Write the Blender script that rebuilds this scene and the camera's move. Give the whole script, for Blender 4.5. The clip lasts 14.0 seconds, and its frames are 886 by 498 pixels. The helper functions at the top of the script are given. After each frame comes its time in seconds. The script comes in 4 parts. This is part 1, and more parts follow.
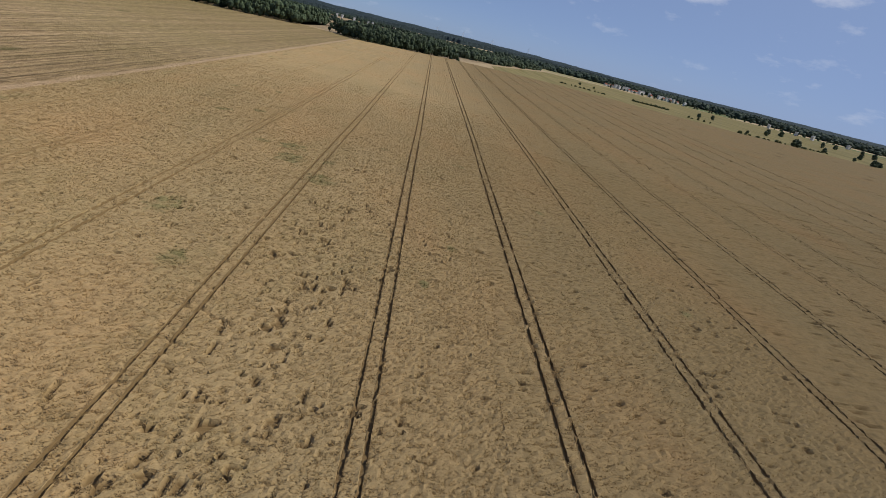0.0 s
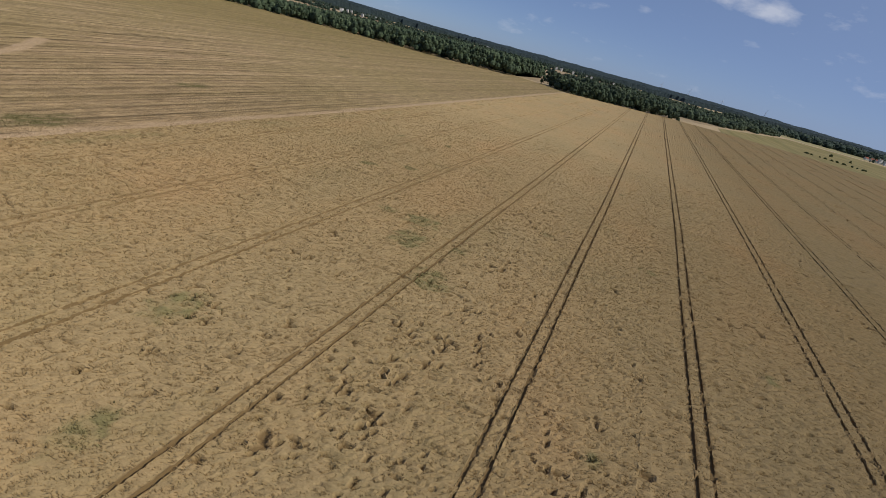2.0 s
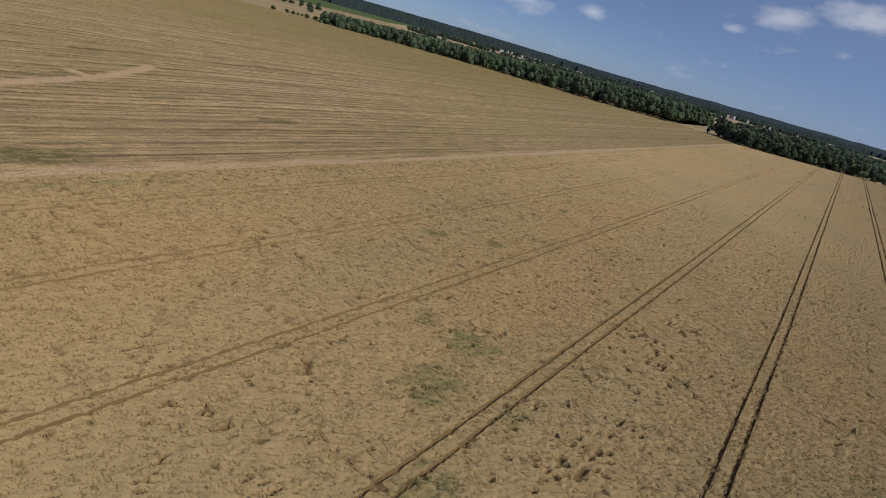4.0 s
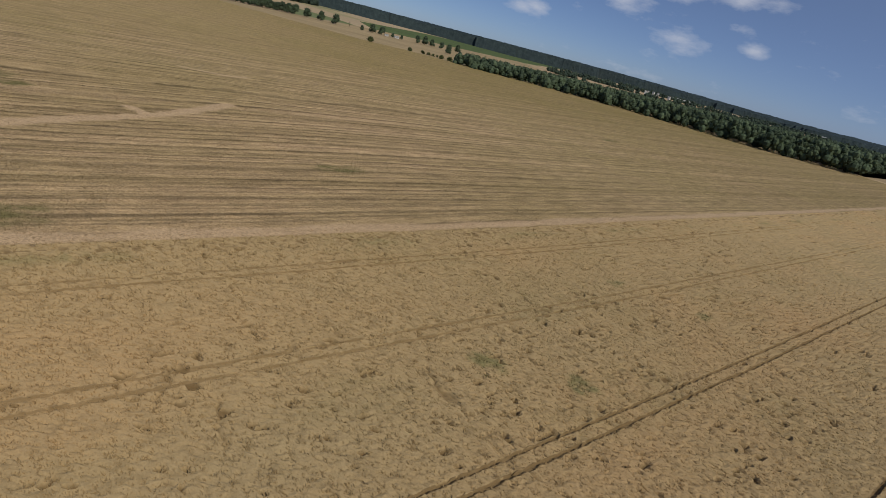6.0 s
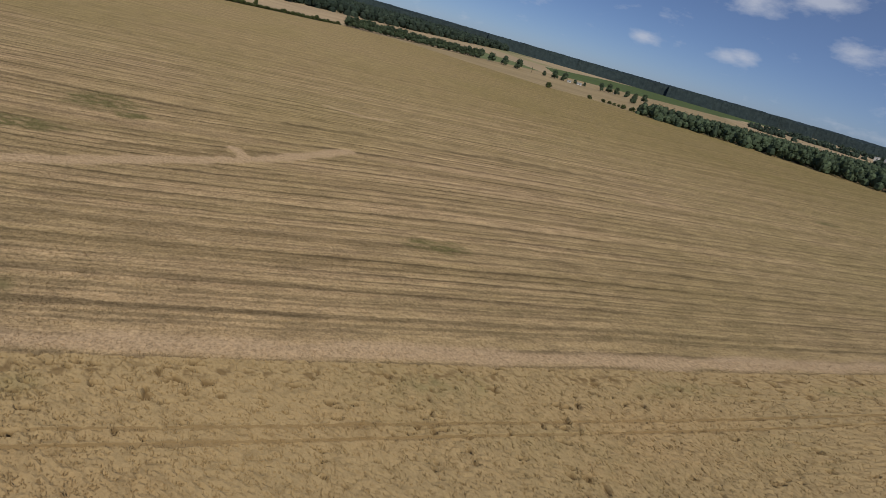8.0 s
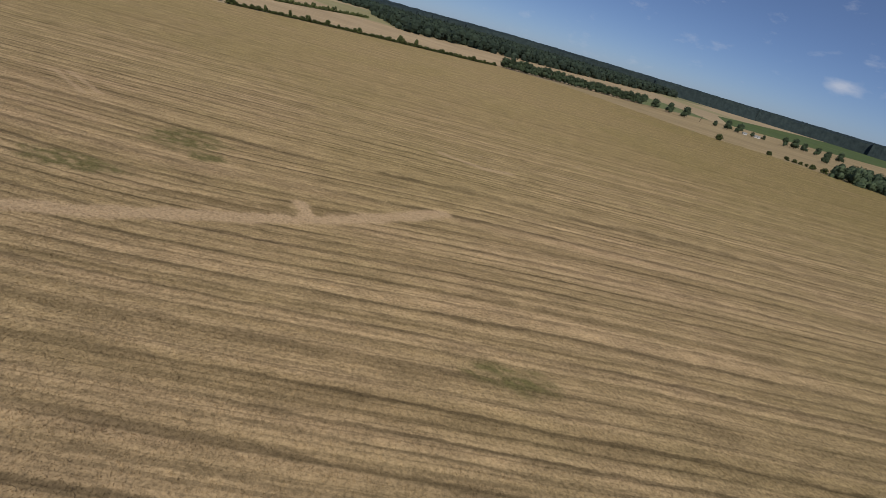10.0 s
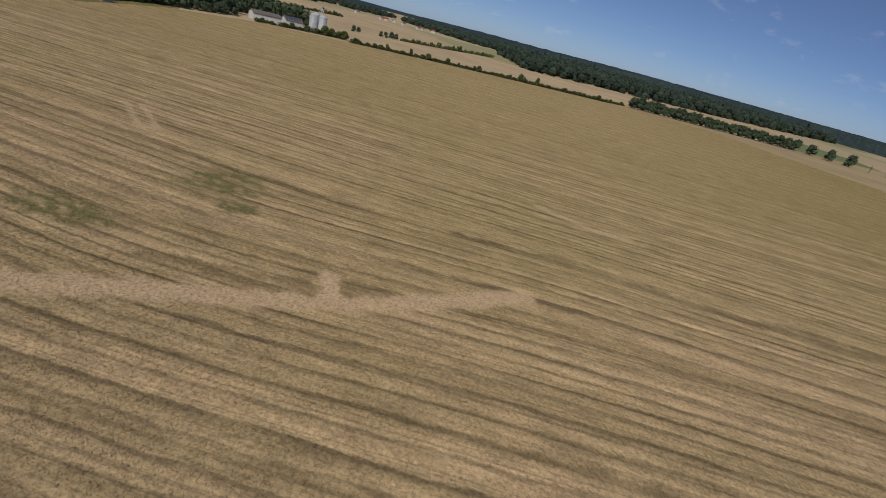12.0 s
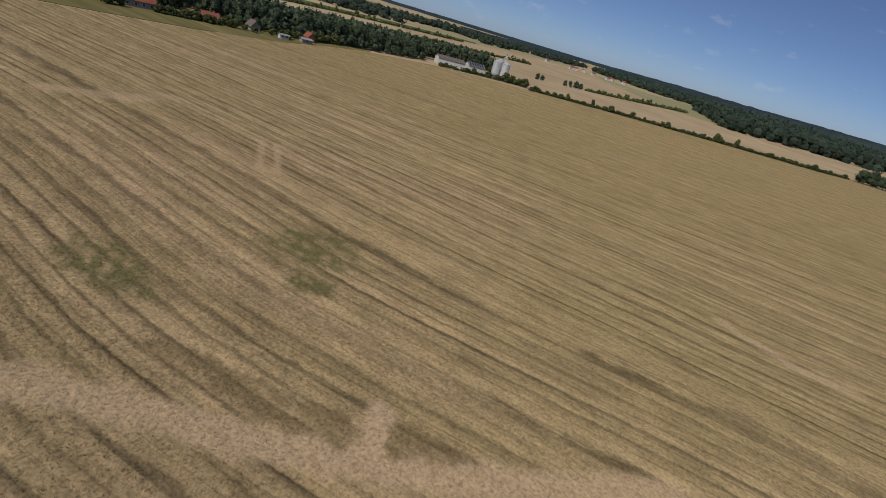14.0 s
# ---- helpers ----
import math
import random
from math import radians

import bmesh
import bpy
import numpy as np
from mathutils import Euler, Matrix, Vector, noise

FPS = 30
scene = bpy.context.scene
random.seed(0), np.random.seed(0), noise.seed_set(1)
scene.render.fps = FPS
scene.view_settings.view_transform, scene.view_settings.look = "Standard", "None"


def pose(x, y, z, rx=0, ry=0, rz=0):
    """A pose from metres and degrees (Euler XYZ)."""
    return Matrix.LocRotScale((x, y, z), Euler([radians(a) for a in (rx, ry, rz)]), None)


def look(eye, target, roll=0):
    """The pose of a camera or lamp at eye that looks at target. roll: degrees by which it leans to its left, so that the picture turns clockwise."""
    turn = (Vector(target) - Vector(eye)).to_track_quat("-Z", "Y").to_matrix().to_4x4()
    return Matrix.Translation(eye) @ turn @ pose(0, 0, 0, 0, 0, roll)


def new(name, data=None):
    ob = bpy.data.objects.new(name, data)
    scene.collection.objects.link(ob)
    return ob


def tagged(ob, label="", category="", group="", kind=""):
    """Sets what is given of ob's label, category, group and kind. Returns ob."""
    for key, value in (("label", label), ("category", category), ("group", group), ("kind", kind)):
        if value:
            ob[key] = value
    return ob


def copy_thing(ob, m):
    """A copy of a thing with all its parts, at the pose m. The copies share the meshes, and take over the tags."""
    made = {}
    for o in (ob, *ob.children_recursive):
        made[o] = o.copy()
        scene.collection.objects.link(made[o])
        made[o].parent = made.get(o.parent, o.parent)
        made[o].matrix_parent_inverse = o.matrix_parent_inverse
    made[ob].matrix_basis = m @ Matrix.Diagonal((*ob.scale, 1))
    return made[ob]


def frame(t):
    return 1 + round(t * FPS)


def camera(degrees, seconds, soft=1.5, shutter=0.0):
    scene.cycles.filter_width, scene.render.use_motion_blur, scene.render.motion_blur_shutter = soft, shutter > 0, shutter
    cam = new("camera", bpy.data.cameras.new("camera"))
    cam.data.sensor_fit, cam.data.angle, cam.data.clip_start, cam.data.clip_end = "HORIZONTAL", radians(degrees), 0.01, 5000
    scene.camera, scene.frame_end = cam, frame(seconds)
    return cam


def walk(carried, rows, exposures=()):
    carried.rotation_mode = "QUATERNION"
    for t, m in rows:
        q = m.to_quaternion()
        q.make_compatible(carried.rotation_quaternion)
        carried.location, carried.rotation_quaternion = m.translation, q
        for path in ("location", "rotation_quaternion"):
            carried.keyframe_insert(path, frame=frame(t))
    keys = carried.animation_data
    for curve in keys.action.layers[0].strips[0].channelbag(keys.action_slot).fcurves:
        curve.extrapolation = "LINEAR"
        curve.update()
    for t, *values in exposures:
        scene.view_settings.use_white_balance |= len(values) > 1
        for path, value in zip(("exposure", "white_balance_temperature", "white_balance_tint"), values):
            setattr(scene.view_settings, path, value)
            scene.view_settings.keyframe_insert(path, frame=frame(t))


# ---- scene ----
cam = camera(78.48, 14.0, 0.7)
PATH = [
    (0, look((0.00, 0.00, 35.09), (8.95, 92.77, -1.16), 14.14)),
    (0.5, look((2.06, 10.64, 34.97), (2.85, 103.87, -1.17), 14.64)),
    (1, look((3.00, 20.94, 35.09), (-5.06, 113.78, -1.19), 15.07)),
    (1.5, look((3.36, 31.09, 35.20), (-14.31, 122.52, -1.24), 15.32)),
    (2, look((3.18, 41.06, 35.43), (-22.91, 130.35, -1.26), 15.42)),
    (2.5, look((2.05, 51.54, 35.70), (-30.48, 138.60, -1.21), 15.95)),
    (3, look((0.45, 61.36, 35.91), (-38.13, 145.87, -1.11), 16.27)),
    (3.5, look((-1.29, 71.48, 35.91), (-45.74, 153.02, -1.19), 16.34)),
    (4, look((-3.77, 81.40, 35.58), (-53.75, 159.70, -1.47), 15.90)),
    (4.5, look((-7.00, 90.90, 35.13), (-62.18, 165.69, -1.79), 15.28)),
    (5, look((-10.98, 99.77, 34.81), (-71.03, 170.76, -2.00), 14.78)),
    (5.5, look((-15.72, 107.78, 34.83), (-80.32, 174.67, -1.93), 14.72)),
    (6, look((-20.51, 115.68, 35.05), (-89.20, 178.40, -1.67), 14.85)),
    (6.5, look((-25.94, 122.80, 35.37), (-98.74, 180.63, -1.42), 15.26)),
    (7, look((-31.65, 128.99, 35.66), (-108.34, 181.45, -1.30), 15.48)),
    (7.5, look((-38.00, 135.40, 36.18), (-118.99, 180.74, -1.02), 15.74)),
    (8, look((-44.46, 140.83, 36.63), (-129.35, 178.09, -0.86), 16.02)),
    (8.5, look((-51.21, 145.32, 37.11), (-138.80, 175.33, -0.68), 16.53)),
    (9, look((-58.16, 149.13, 38.04), (-147.56, 172.60, -0.12), 16.90)),
    (9.5, look((-65.26, 152.98, 38.27), (-156.04, 170.06, -0.04), 16.99)),
    (10, look((-72.72, 156.19, 37.83), (-164.41, 167.82, -0.37), 16.59)),
    (10.5, look((-80.36, 158.70, 37.07), (-172.64, 165.24, -0.89), 16.02)),
    (11, look((-87.97, 160.45, 36.39), (-180.56, 161.68, -1.36), 15.58)),
    (11.5, look((-95.36, 161.39, 36.14), (-187.86, 156.51, -1.55), 15.57)),
    (12, look((-102.53, 162.18, 36.36), (-194.57, 151.93, -1.38), 15.71)),
    (12.5, look((-109.80, 162.40, 36.35), (-200.56, 144.23, -1.50), 16.21)),
    (13, look((-116.54, 162.04, 36.61), (-205.27, 135.97, -1.44), 16.66)),
    (13.5, look((-122.99, 161.37, 36.99), (-209.10, 128.12, -1.46), 15.86)),
    (14, look((-129.47, 159.97, 37.17), (-212.87, 120.54, -1.43), 16.94)),
]
walk(cam, PATH, [(0, 0.22), (1.5, 0.13), (3, 0.02), (6, -0.12), (9, -0.1), (14, -0.12)])

# ---- world, sun ----
SUN = Vector((0.70, -0.06, 0.72)).normalized()
sky_world = bpy.data.worlds.new("sky")
scene.world = sky_world
sky_world.use_nodes = True
wn, wl = sky_world.node_tree.nodes, sky_world.node_tree.links
wn.clear()
w_out, w_bg = wn.new("ShaderNodeOutputWorld"), wn.new("ShaderNodeBackground")
w_sky = wn.new("ShaderNodeTexSky")
w_sky.sky_type, w_sky.sun_disc = "NISHITA", False
w_sky.sun_elevation, w_sky.sun_rotation = math.asin(SUN.z), math.atan2(SUN.x, SUN.y)
w_sky.altitude, w_sky.air_density, w_sky.dust_density, w_sky.ozone_density = 900, 0.55, 0.5, 4.0
w_bg.inputs["Strength"].default_value = 0.063
# small fair-weather cumulus low over the skyline: bearing, height and width in degrees
CLOUDS = [(22, 8.4, 3.2), (33, 10, 3.5), (-12.9, 6.1, 1.6), (-9.1, 7.7, 3.4), (-3.8, 8.8, 4.0), (0.2, 9.2, 4.0), (3.1, 8.8, 3.4), (6.2, 8.2, 3.0), (-45, 3.9, 2.4), (-37, 6.3, 3.0), (-33, 8.0, 3.4),
          (-27.8, 8.6, 4.0), (-31.4, 4.2, 3.4), (-25, 4.6, 2.2), (-49.4, 9.0, 4.2), (-46, 8.6, 4.2), (-41, 9.2, 3.4), (-54, 3.4, 2.2), (-46, 3.6, 2.6)]
w_tc, w_map = wn.new("ShaderNodeTexCoord"), wn.new("ShaderNodeMapping")
FLAT = 2.5
w_map.inputs["Scale"].default_value = (1.0, 1.0, FLAT)
wl.new(w_tc.outputs["Generated"], w_map.inputs["Vector"])
w_noise = wn.new("ShaderNodeTexNoise")
w_noise.inputs["Scale"].default_value, w_noise.inputs["Detail"].default_value = 17.0, 7
w_noise.inputs["Roughness"].default_value = 0.6
wl.new(w_map.outputs["Vector"], w_noise.inputs["Vector"])
cover = None
for bearing, rise, width in CLOUDS:
    b_, r_ = radians(bearing), radians(rise)
    w_far, w_fall = wn.new("ShaderNodeVectorMath"), wn.new("ShaderNodeMapRange")
    w_far.operation = "DISTANCE"
    w_far.inputs[1].default_value = (math.sin(b_) * math.cos(r_), math.cos(b_) * math.cos(r_), math.sin(r_) * FLAT)
    w_fall.inputs["From Min"].default_value, w_fall.inputs["From Max"].default_value = 0.0, radians(width)
    w_fall.inputs["To Min"].default_value, w_fall.inputs["To Max"].default_value = 1.0, 0.0
    wl.new(w_map.outputs["Vector"], w_far.inputs[0])
    wl.new(w_far.outputs["Value"], w_fall.inputs["Value"])
    if cover is None:
        cover = w_fall.outputs["Result"]
    else:
        w_max = wn.new("ShaderNodeMath")
        w_max.operation = "MAXIMUM"
        wl.new(cover, w_max.inputs[0])
        wl.new(w_fall.outputs["Result"], w_max.inputs[1])
        cover = w_max.outputs["Value"]
w_sum = wn.new("ShaderNodeMath")
w_sum.operation = "MULTIPLY_ADD"
w_sum.inputs[1].default_value = 0.55
wl.new(cover, w_sum.inputs[0])
wl.new(w_noise.outputs["Fac"], w_sum.inputs[2])
w_ramp = wn.new("ShaderNodeValToRGB")
w_ramp.color_ramp.elements[0].position, w_ramp.color_ramp.elements[1].position = 0.60, 1.02
wl.new(w_sum.outputs["Value"], w_ramp.inputs["Fac"])
w_mix = wn.new("ShaderNodeMix")
w_mix.data_type = "RGBA"
w_mix.inputs["B"].default_value = (9.0, 9.4, 10.6, 1)
w_amt = wn.new("ShaderNodeMath")
w_amt.operation = "MULTIPLY"
w_amt.inputs[1].default_value = 0.62
wl.new(w_ramp.outputs["Color"], w_amt.inputs[0])
wl.new(w_amt.outputs["Value"], w_mix.inputs["Factor"])
w_tint = wn.new("ShaderNodeMix")
w_tint.data_type, w_tint.blend_type = "RGBA", "MULTIPLY"
w_tint.inputs["Factor"].default_value = 1.0
w_tint.inputs["B"].default_value = (0.89, 0.92, 1.04, 1)
w_haze = wn.new("ShaderNodeMix")  # thin even summer haze over the clear sky
w_haze.data_type = "RGBA"
w_haze.inputs["B"].default_value = (3.9, 5.2, 7.6, 1)
w_side, w_glow = wn.new("ShaderNodeVectorMath"), wn.new("ShaderNodeMapRange")  # the haze shines most towards the sun
w_side.operation = "DOT_PRODUCT"
w_side.inputs[1].default_value = Vector((SUN.x, SUN.y, 0)).normalized()
w_glow.inputs["From Min"].default_value, w_glow.inputs["From Max"].default_value = -0.9, 0.6
w_glow.inputs["To Min"].default_value, w_glow.inputs["To Max"].default_value = 0.12, 0.85
wl.new(w_tc.outputs["Generated"], w_side.inputs[0])
wl.new(w_side.outputs["Value"], w_glow.inputs["Value"])
wl.new(w_glow.outputs["Result"], w_haze.inputs["Factor"])
wl.new(w_sky.outputs["Color"], w_haze.inputs["A"])
wl.new(w_haze.outputs["Result"], w_tint.inputs["A"])
wl.new(w_tint.outputs["Result"], w_mix.inputs["A"])
wl.new(w_mix.outputs["Result"], w_bg.inputs["Color"])
wl.new(w_bg.outputs["Background"], w_out.inputs["Surface"])

sun_data = bpy.data.lights.new("sun", "SUN")
sun_data.energy, sun_data.angle, sun_data.color = 3.1, radians(0.53), (1.0, 0.935, 0.79)
sun_ob = new("sun", sun_data)
sun_ob.matrix_world = look(tuple(SUN * 200), (0, 0, 0))
scene.view_settings.exposure = 0.0


# ---- materials ----
def material(name, rough=0.9):
    m = bpy.data.materials.new(name)
    m.use_nodes = True
    nt = m.node_tree
    b = nt.nodes["Principled BSDF"]
    b.inputs["Roughness"].default_value = rough
    b.inputs["Specular IOR Level"].default_value = 0.25
    return m, nt, b


def coords(nt, scale=(1, 1, 1), kind="Object", rot=0.0):
    tc, mp = nt.nodes.new("ShaderNodeTexCoord"), nt.nodes.new("ShaderNodeMapping")
    mp.inputs["Scale"].default_value = scale
    mp.inputs["Rotation"].default_value = (0, 0, rot)
    nt.links.new(tc.outputs[kind], mp.inputs["Vector"])
    return mp.outputs["Vector"]


def tex_noise(nt, vec, scale, detail=4.0, rough=0.55, dims="3D", w=None):
    n = nt.nodes.new("ShaderNodeTexNoise")
    n.noise_dimensions = dims
    n.inputs["Scale"].default_value, n.inputs["Detail"].default_value, n.inputs["Roughness"].default_value = scale, detail, rough
    if vec is not None:
        nt.links.new(vec, n.inputs["Vector"])
    if w is not None:
        nt.links.new(w, n.inputs["W"])
    return n.outputs["Fac"]


def ramp(nt, fac, *stops):
    r = nt.nodes.new("ShaderNodeValToRGB")
    e = r.color_ramp.elements
    while len(e) < len(stops):
        e.new(0.5)
    for k, (p, c) in zip(e, stops):
        k.position = p
        k.color = (*c, 1) if isinstance(c, tuple) else (c, c, c, 1)
    nt.links.new(fac, r.inputs["Fac"])
    return r.outputs["Color"]


def mix(nt, fac, a, b, how="MIX"):
    n = nt.nodes.new("ShaderNodeMix")
    n.data_type, n.blend_type = "RGBA", how
    for key, v in (("Factor", fac), ("A", a), ("B", b)):
        if isinstance(v, (int, float)):
            n.inputs[key].default_value = v if key == "Factor" else (v, v, v, 1)
        elif isinstance(v, tuple):
            n.inputs[key].default_value = (*v, 1)
        else:
            nt.links.new(v, n.inputs[key])
    return n.outputs["Result"]


def bump(nt, b, height, strength=0.5, dist=0.1):
    n = nt.nodes.new("ShaderNodeBump")
    n.inputs["Strength"].default_value, n.inputs["Distance"].default_value = strength, dist
    nt.links.new(height, n.inputs["Height"])
    nt.links.new(n.outputs["Normal"], b.inputs["Normal"])


def attr(nt, name):
    a = nt.nodes.new("ShaderNodeAttribute")
    a.attribute_name = name
    return a.outputs["Fac"]


def plain(name, c1, c2, scale=3.0, rough=0.8, metal=0.0, bump_amt=0.15):
    """A weathered surface between two colours."""
    m, nt, b = material(name, rough)
    v = coords(nt)
    f = tex_noise(nt, v, scale, 5)
    fine = tex_noise(nt, v, scale * 11, 3)
    nt.links.new(mix(nt, 0.25, ramp(nt, f, (0.3, c1), (0.7, c2)), ramp(nt, fine, (0.3, c1), (0.7, c2))), b.inputs["Base Color"])
    b.inputs["Metallic"].default_value = metal
    bump(nt, b, fine, bump_amt, 0.02)
    return m


def matte(b):
    """Dry plant matter: rough at every scale."""
    b.inputs["Diffuse Roughness"].default_value = 0.5
    b.inputs["Specular IOR Level"].default_value = 0.08


def thin_blades(nt, b, col, share=0.35):
    """Thin dry blades let part of the light through."""
    glow, both = nt.nodes.new("ShaderNodeBsdfTranslucent"), nt.nodes.new("ShaderNodeMixShader")
    both.inputs["Fac"].default_value = share
    nt.links.new(col, b.inputs["Base Color"])
    nt.links.new(col, glow.inputs["Color"])
    nt.links.new(b.outputs["BSDF"], both.inputs[1])
    nt.links.new(glow.outputs["BSDF"], both.inputs[2])
    nt.links.new(both.outputs["Shader"], nt.nodes["Material Output"].inputs["Surface"])


def wheat_colour(nt, v):
    """Ripe stand: broad drifts of straw and reddish gold, greyer where weeds grow through."""
    big = tex_noise(nt, coords(nt, (1, 0.45, 1)), 0.035, 4)
    mid = tex_noise(nt, v, 0.28, 4)
    col = ramp(nt, big, (0.34, (0.366, 0.271, 0.142)), (0.52, (0.388, 0.278, 0.142)), (0.68, (0.408, 0.276, 0.138)))
    col = mix(nt, ramp(nt, mid, (0.5, 0.0), (0.75, 0.3)), col, (0.36, 0.262, 0.138))
    # browner and darker towards the far side, backlit shade put into the colour
    sep = nt.nodes.new("ShaderNodeSeparateXYZ")
    nt.links.new(v, sep.inputs["Vector"])
    backlit = nt.nodes.new("ShaderNodeMapRange")
    backlit.inputs["From Min"].default_value, backlit.inputs["From Max"].default_value = -12.0, 60.0
    nt.links.new(sep.outputs["X"], backlit.inputs["Value"])
    col = mix(nt, backlit.outputs["Result"], col, mix(nt, 1.0, col, (0.68, 0.665, 0.62), "MULTIPLY"))
    return mix(nt, attr(nt, "weed"), col, (0.235, 0.2, 0.092))


def wheat_material():
    m, nt, b = material("ripe_wheat", 0.95)
    matte(b)
    v = coords(nt)
    fine = tex_noise(nt, v, 4.5, 4, 0.7)
    clump = tex_noise(nt, coords(nt, (1, 0.7, 1)), 0.9, 4, 0.65)
    col = mix(nt, 0.75, wheat_colour(nt, v), ramp(nt, fine, (0.3, 0.82), (0.68, 1.1)), "MULTIPLY")
    col = mix(nt, 0.8, col, ramp(nt, clump, (0.34, 0.75), (0.46, 0.97), (0.7, 1.08)), "MULTIPLY")
    # dry stalks and soil in the tramlines and beneath the ears, shade painted in
    col = mix(nt, ramp(nt, attr(nt, "gap"), (0.2, 0.0), (0.8, 0.95)), col, (0.185, 0.122, 0.058))
    nt.links.new(col, b.inputs["Base Color"])
    bump(nt, b, fine, 0.7, 0.14)
    return m


def ears_material():
    m, nt, b = material("wheat_ears", 0.9)
    matte(b)
    geo = nt.nodes.new("ShaderNodeNewGeometry")
    col = mix(nt, 1.0, wheat_colour(nt, coords(nt)), ramp(nt, geo.outputs["Random Per Island"], (0.0, 0.97), (0.5, 1.07), (1.0, 1.18)), "MULTIPLY")
    thin_blades(nt, b, col, 0.5)
    return m


def stubble_colour(nt, v):
    """One cut of the combine after another: ragged seams of long straw, plain stubble, pale chaff."""
    u = attr(nt, "swath")
    broad = tex_noise(nt, None, 0.13, 2.0, 0.6, "1D", u)
    lines = tex_noise(nt, None, 1.1, 2.5, 0.65, "1D", u)
    patch = tex_noise(nt, v, 0.02, 3)
    mid = tex_noise(nt, coords(nt, (1, 0.35, 1)), 0.25, 4)
    rag = tex_noise(nt, coords(nt, (1, 0.3, 1)), 0.55, 5, 0.75)
    shift = nt.nodes.new("ShaderNodeMath")
    shift.operation = "MULTIPLY_ADD"
    shift.inputs[1].default_value = 0.28
    nt.links.new(rag, shift.inputs[0])
    nt.links.new(attr(nt, "cut"), shift.inputs[2])
    cut = nt.nodes.new("ShaderNodeMath")
    cut.operation = "FRACT"
    nt.links.new(shift.outputs["Value"], cut.inputs[0])
    col = ramp(nt, broad, (0.36, (0.285, 0.204, 0.111)), (0.5, (0.345, 0.247, 0.14)), (0.64, (0.395, 0.28, 0.163)))
    col = mix(nt, ramp(nt, patch, (0.4, 0.0), (0.62, 0.5)), col, (0.335, 0.25, 0.13))
    col = mix(nt, ramp(nt, tex_noise(nt, v, 0.011, 4), (0.47, 0.0), (0.64, 0.5)), col, (0.295, 0.222, 0.108))
    seam_ = ramp(nt, cut.outputs["Value"], (0.0, 0.5), (0.06, 0.46), (0.13, 0.82), (0.24, 1.0), (0.45, 1.06), (0.5, 0.68), (0.54, 0.66), (0.6, 0.98), (0.8, 1.1), (0.95, 1.04), (1.0, 0.5))
    sep = nt.nodes.new("ShaderNodeSeparateXYZ")
    nt.links.new(v, sep.inputs["Vector"])
    far = nt.nodes.new("ShaderNodeMapRange")
    far.inputs["From Min"].default_value, far.inputs["From Max"].default_value = -420.0, -230.0
    far.inputs["To Min"].default_value, far.inputs["To Max"].default_value = 0.2, 1.0
    nt.links.new(sep.outputs["X"], far.inputs["Value"])
    fade = ramp(nt, tex_noise(nt, coords(nt, (1, 0.22, 1)), 0.09, 4), (0.34, 0.35), (0.58, 1.0))
    deep = nt.nodes.new("ShaderNodeMapRange")
    deep.inputs["From Min"].default_value, deep.inputs["From Max"].default_value = 190.0, 400.0
    deep.inputs["To Min"].default_value, deep.inputs["To Max"].default_value = 1.0, 0.3
    nt.links.new(sep.outputs["Y"], deep.inputs["Value"])
    both, amt, thin = (nt.nodes.new("ShaderNodeMath") for _ in range(3))
    for n in (both, amt, thin):
        n.operation = "MULTIPLY"
    nt.links.new(far.outputs["Result"], both.inputs[0])
    nt.links.new(deep.outputs["Result"], both.inputs[1])
    nt.links.new(fade, amt.inputs[0])
    nt.links.new(both.outputs["Value"], amt.inputs[1])
    col = mix(nt, amt.outputs["Value"], col, seam_, "MULTIPLY")
    thin.inputs[1].default_value = 0.6
    nt.links.new(both.outputs["Value"], thin.inputs[0])
    col = mix(nt, thin.outputs["Value"], col, ramp(nt, lines, (0.36, 0.6), (0.46, 0.97), (0.7, 1.15)), "MULTIPLY")
    col = mix(nt, 0.6, col, ramp(nt, mid, (0.3, 0.78), (0.7, 1.2)), "MULTIPLY")
    streak = tex_noise(nt, coords(nt, (1, 0.25, 1)), 0.6, 3, 0.7)
    col = mix(nt, 0.6, col, ramp(nt, streak, (0.35, 0.68), (0.62, 1.18)), "MULTIPLY")
    # greener regrowth towards the forest, and side-lit shade mixed into the colour
    green = nt.nodes.new("ShaderNodeMapRange")
    green.inputs["From Min"].default_value, green.inputs["From Max"].default_value = 190.0, 430.0
    green.inputs["To Max"].default_value = 0.6
    nt.links.new(sep.outputs["Y"], green.inputs["Value"])
    col = mix(nt, green.outputs["Result"], col, mix(nt, 1.0, col, (0.72, 0.74, 0.6), "MULTIPLY"))
    # duller, olive straw in the far part
    dull = nt.nodes.new("ShaderNodeMapRange")
    dull.inputs["From Min"].default_value, dull.inputs["From Max"].default_value = -190.0, -330.0
    nt.links.new(sep.outputs["X"], dull.inputs["Value"])
    col = mix(nt, dull.outputs["Result"], col, mix(nt, 1.0, col, (0.84, 0.85, 0.76), "MULTIPLY"))
    col = mix(nt, attr(nt, "trail"), col, (0.42, 0.302, 0.187))
    col = mix(nt, attr(nt, "weed"), col, (0.135, 0.118, 0.05))
    return mix(nt, attr(nt, "dark"), col, (0.17, 0.122, 0.062))


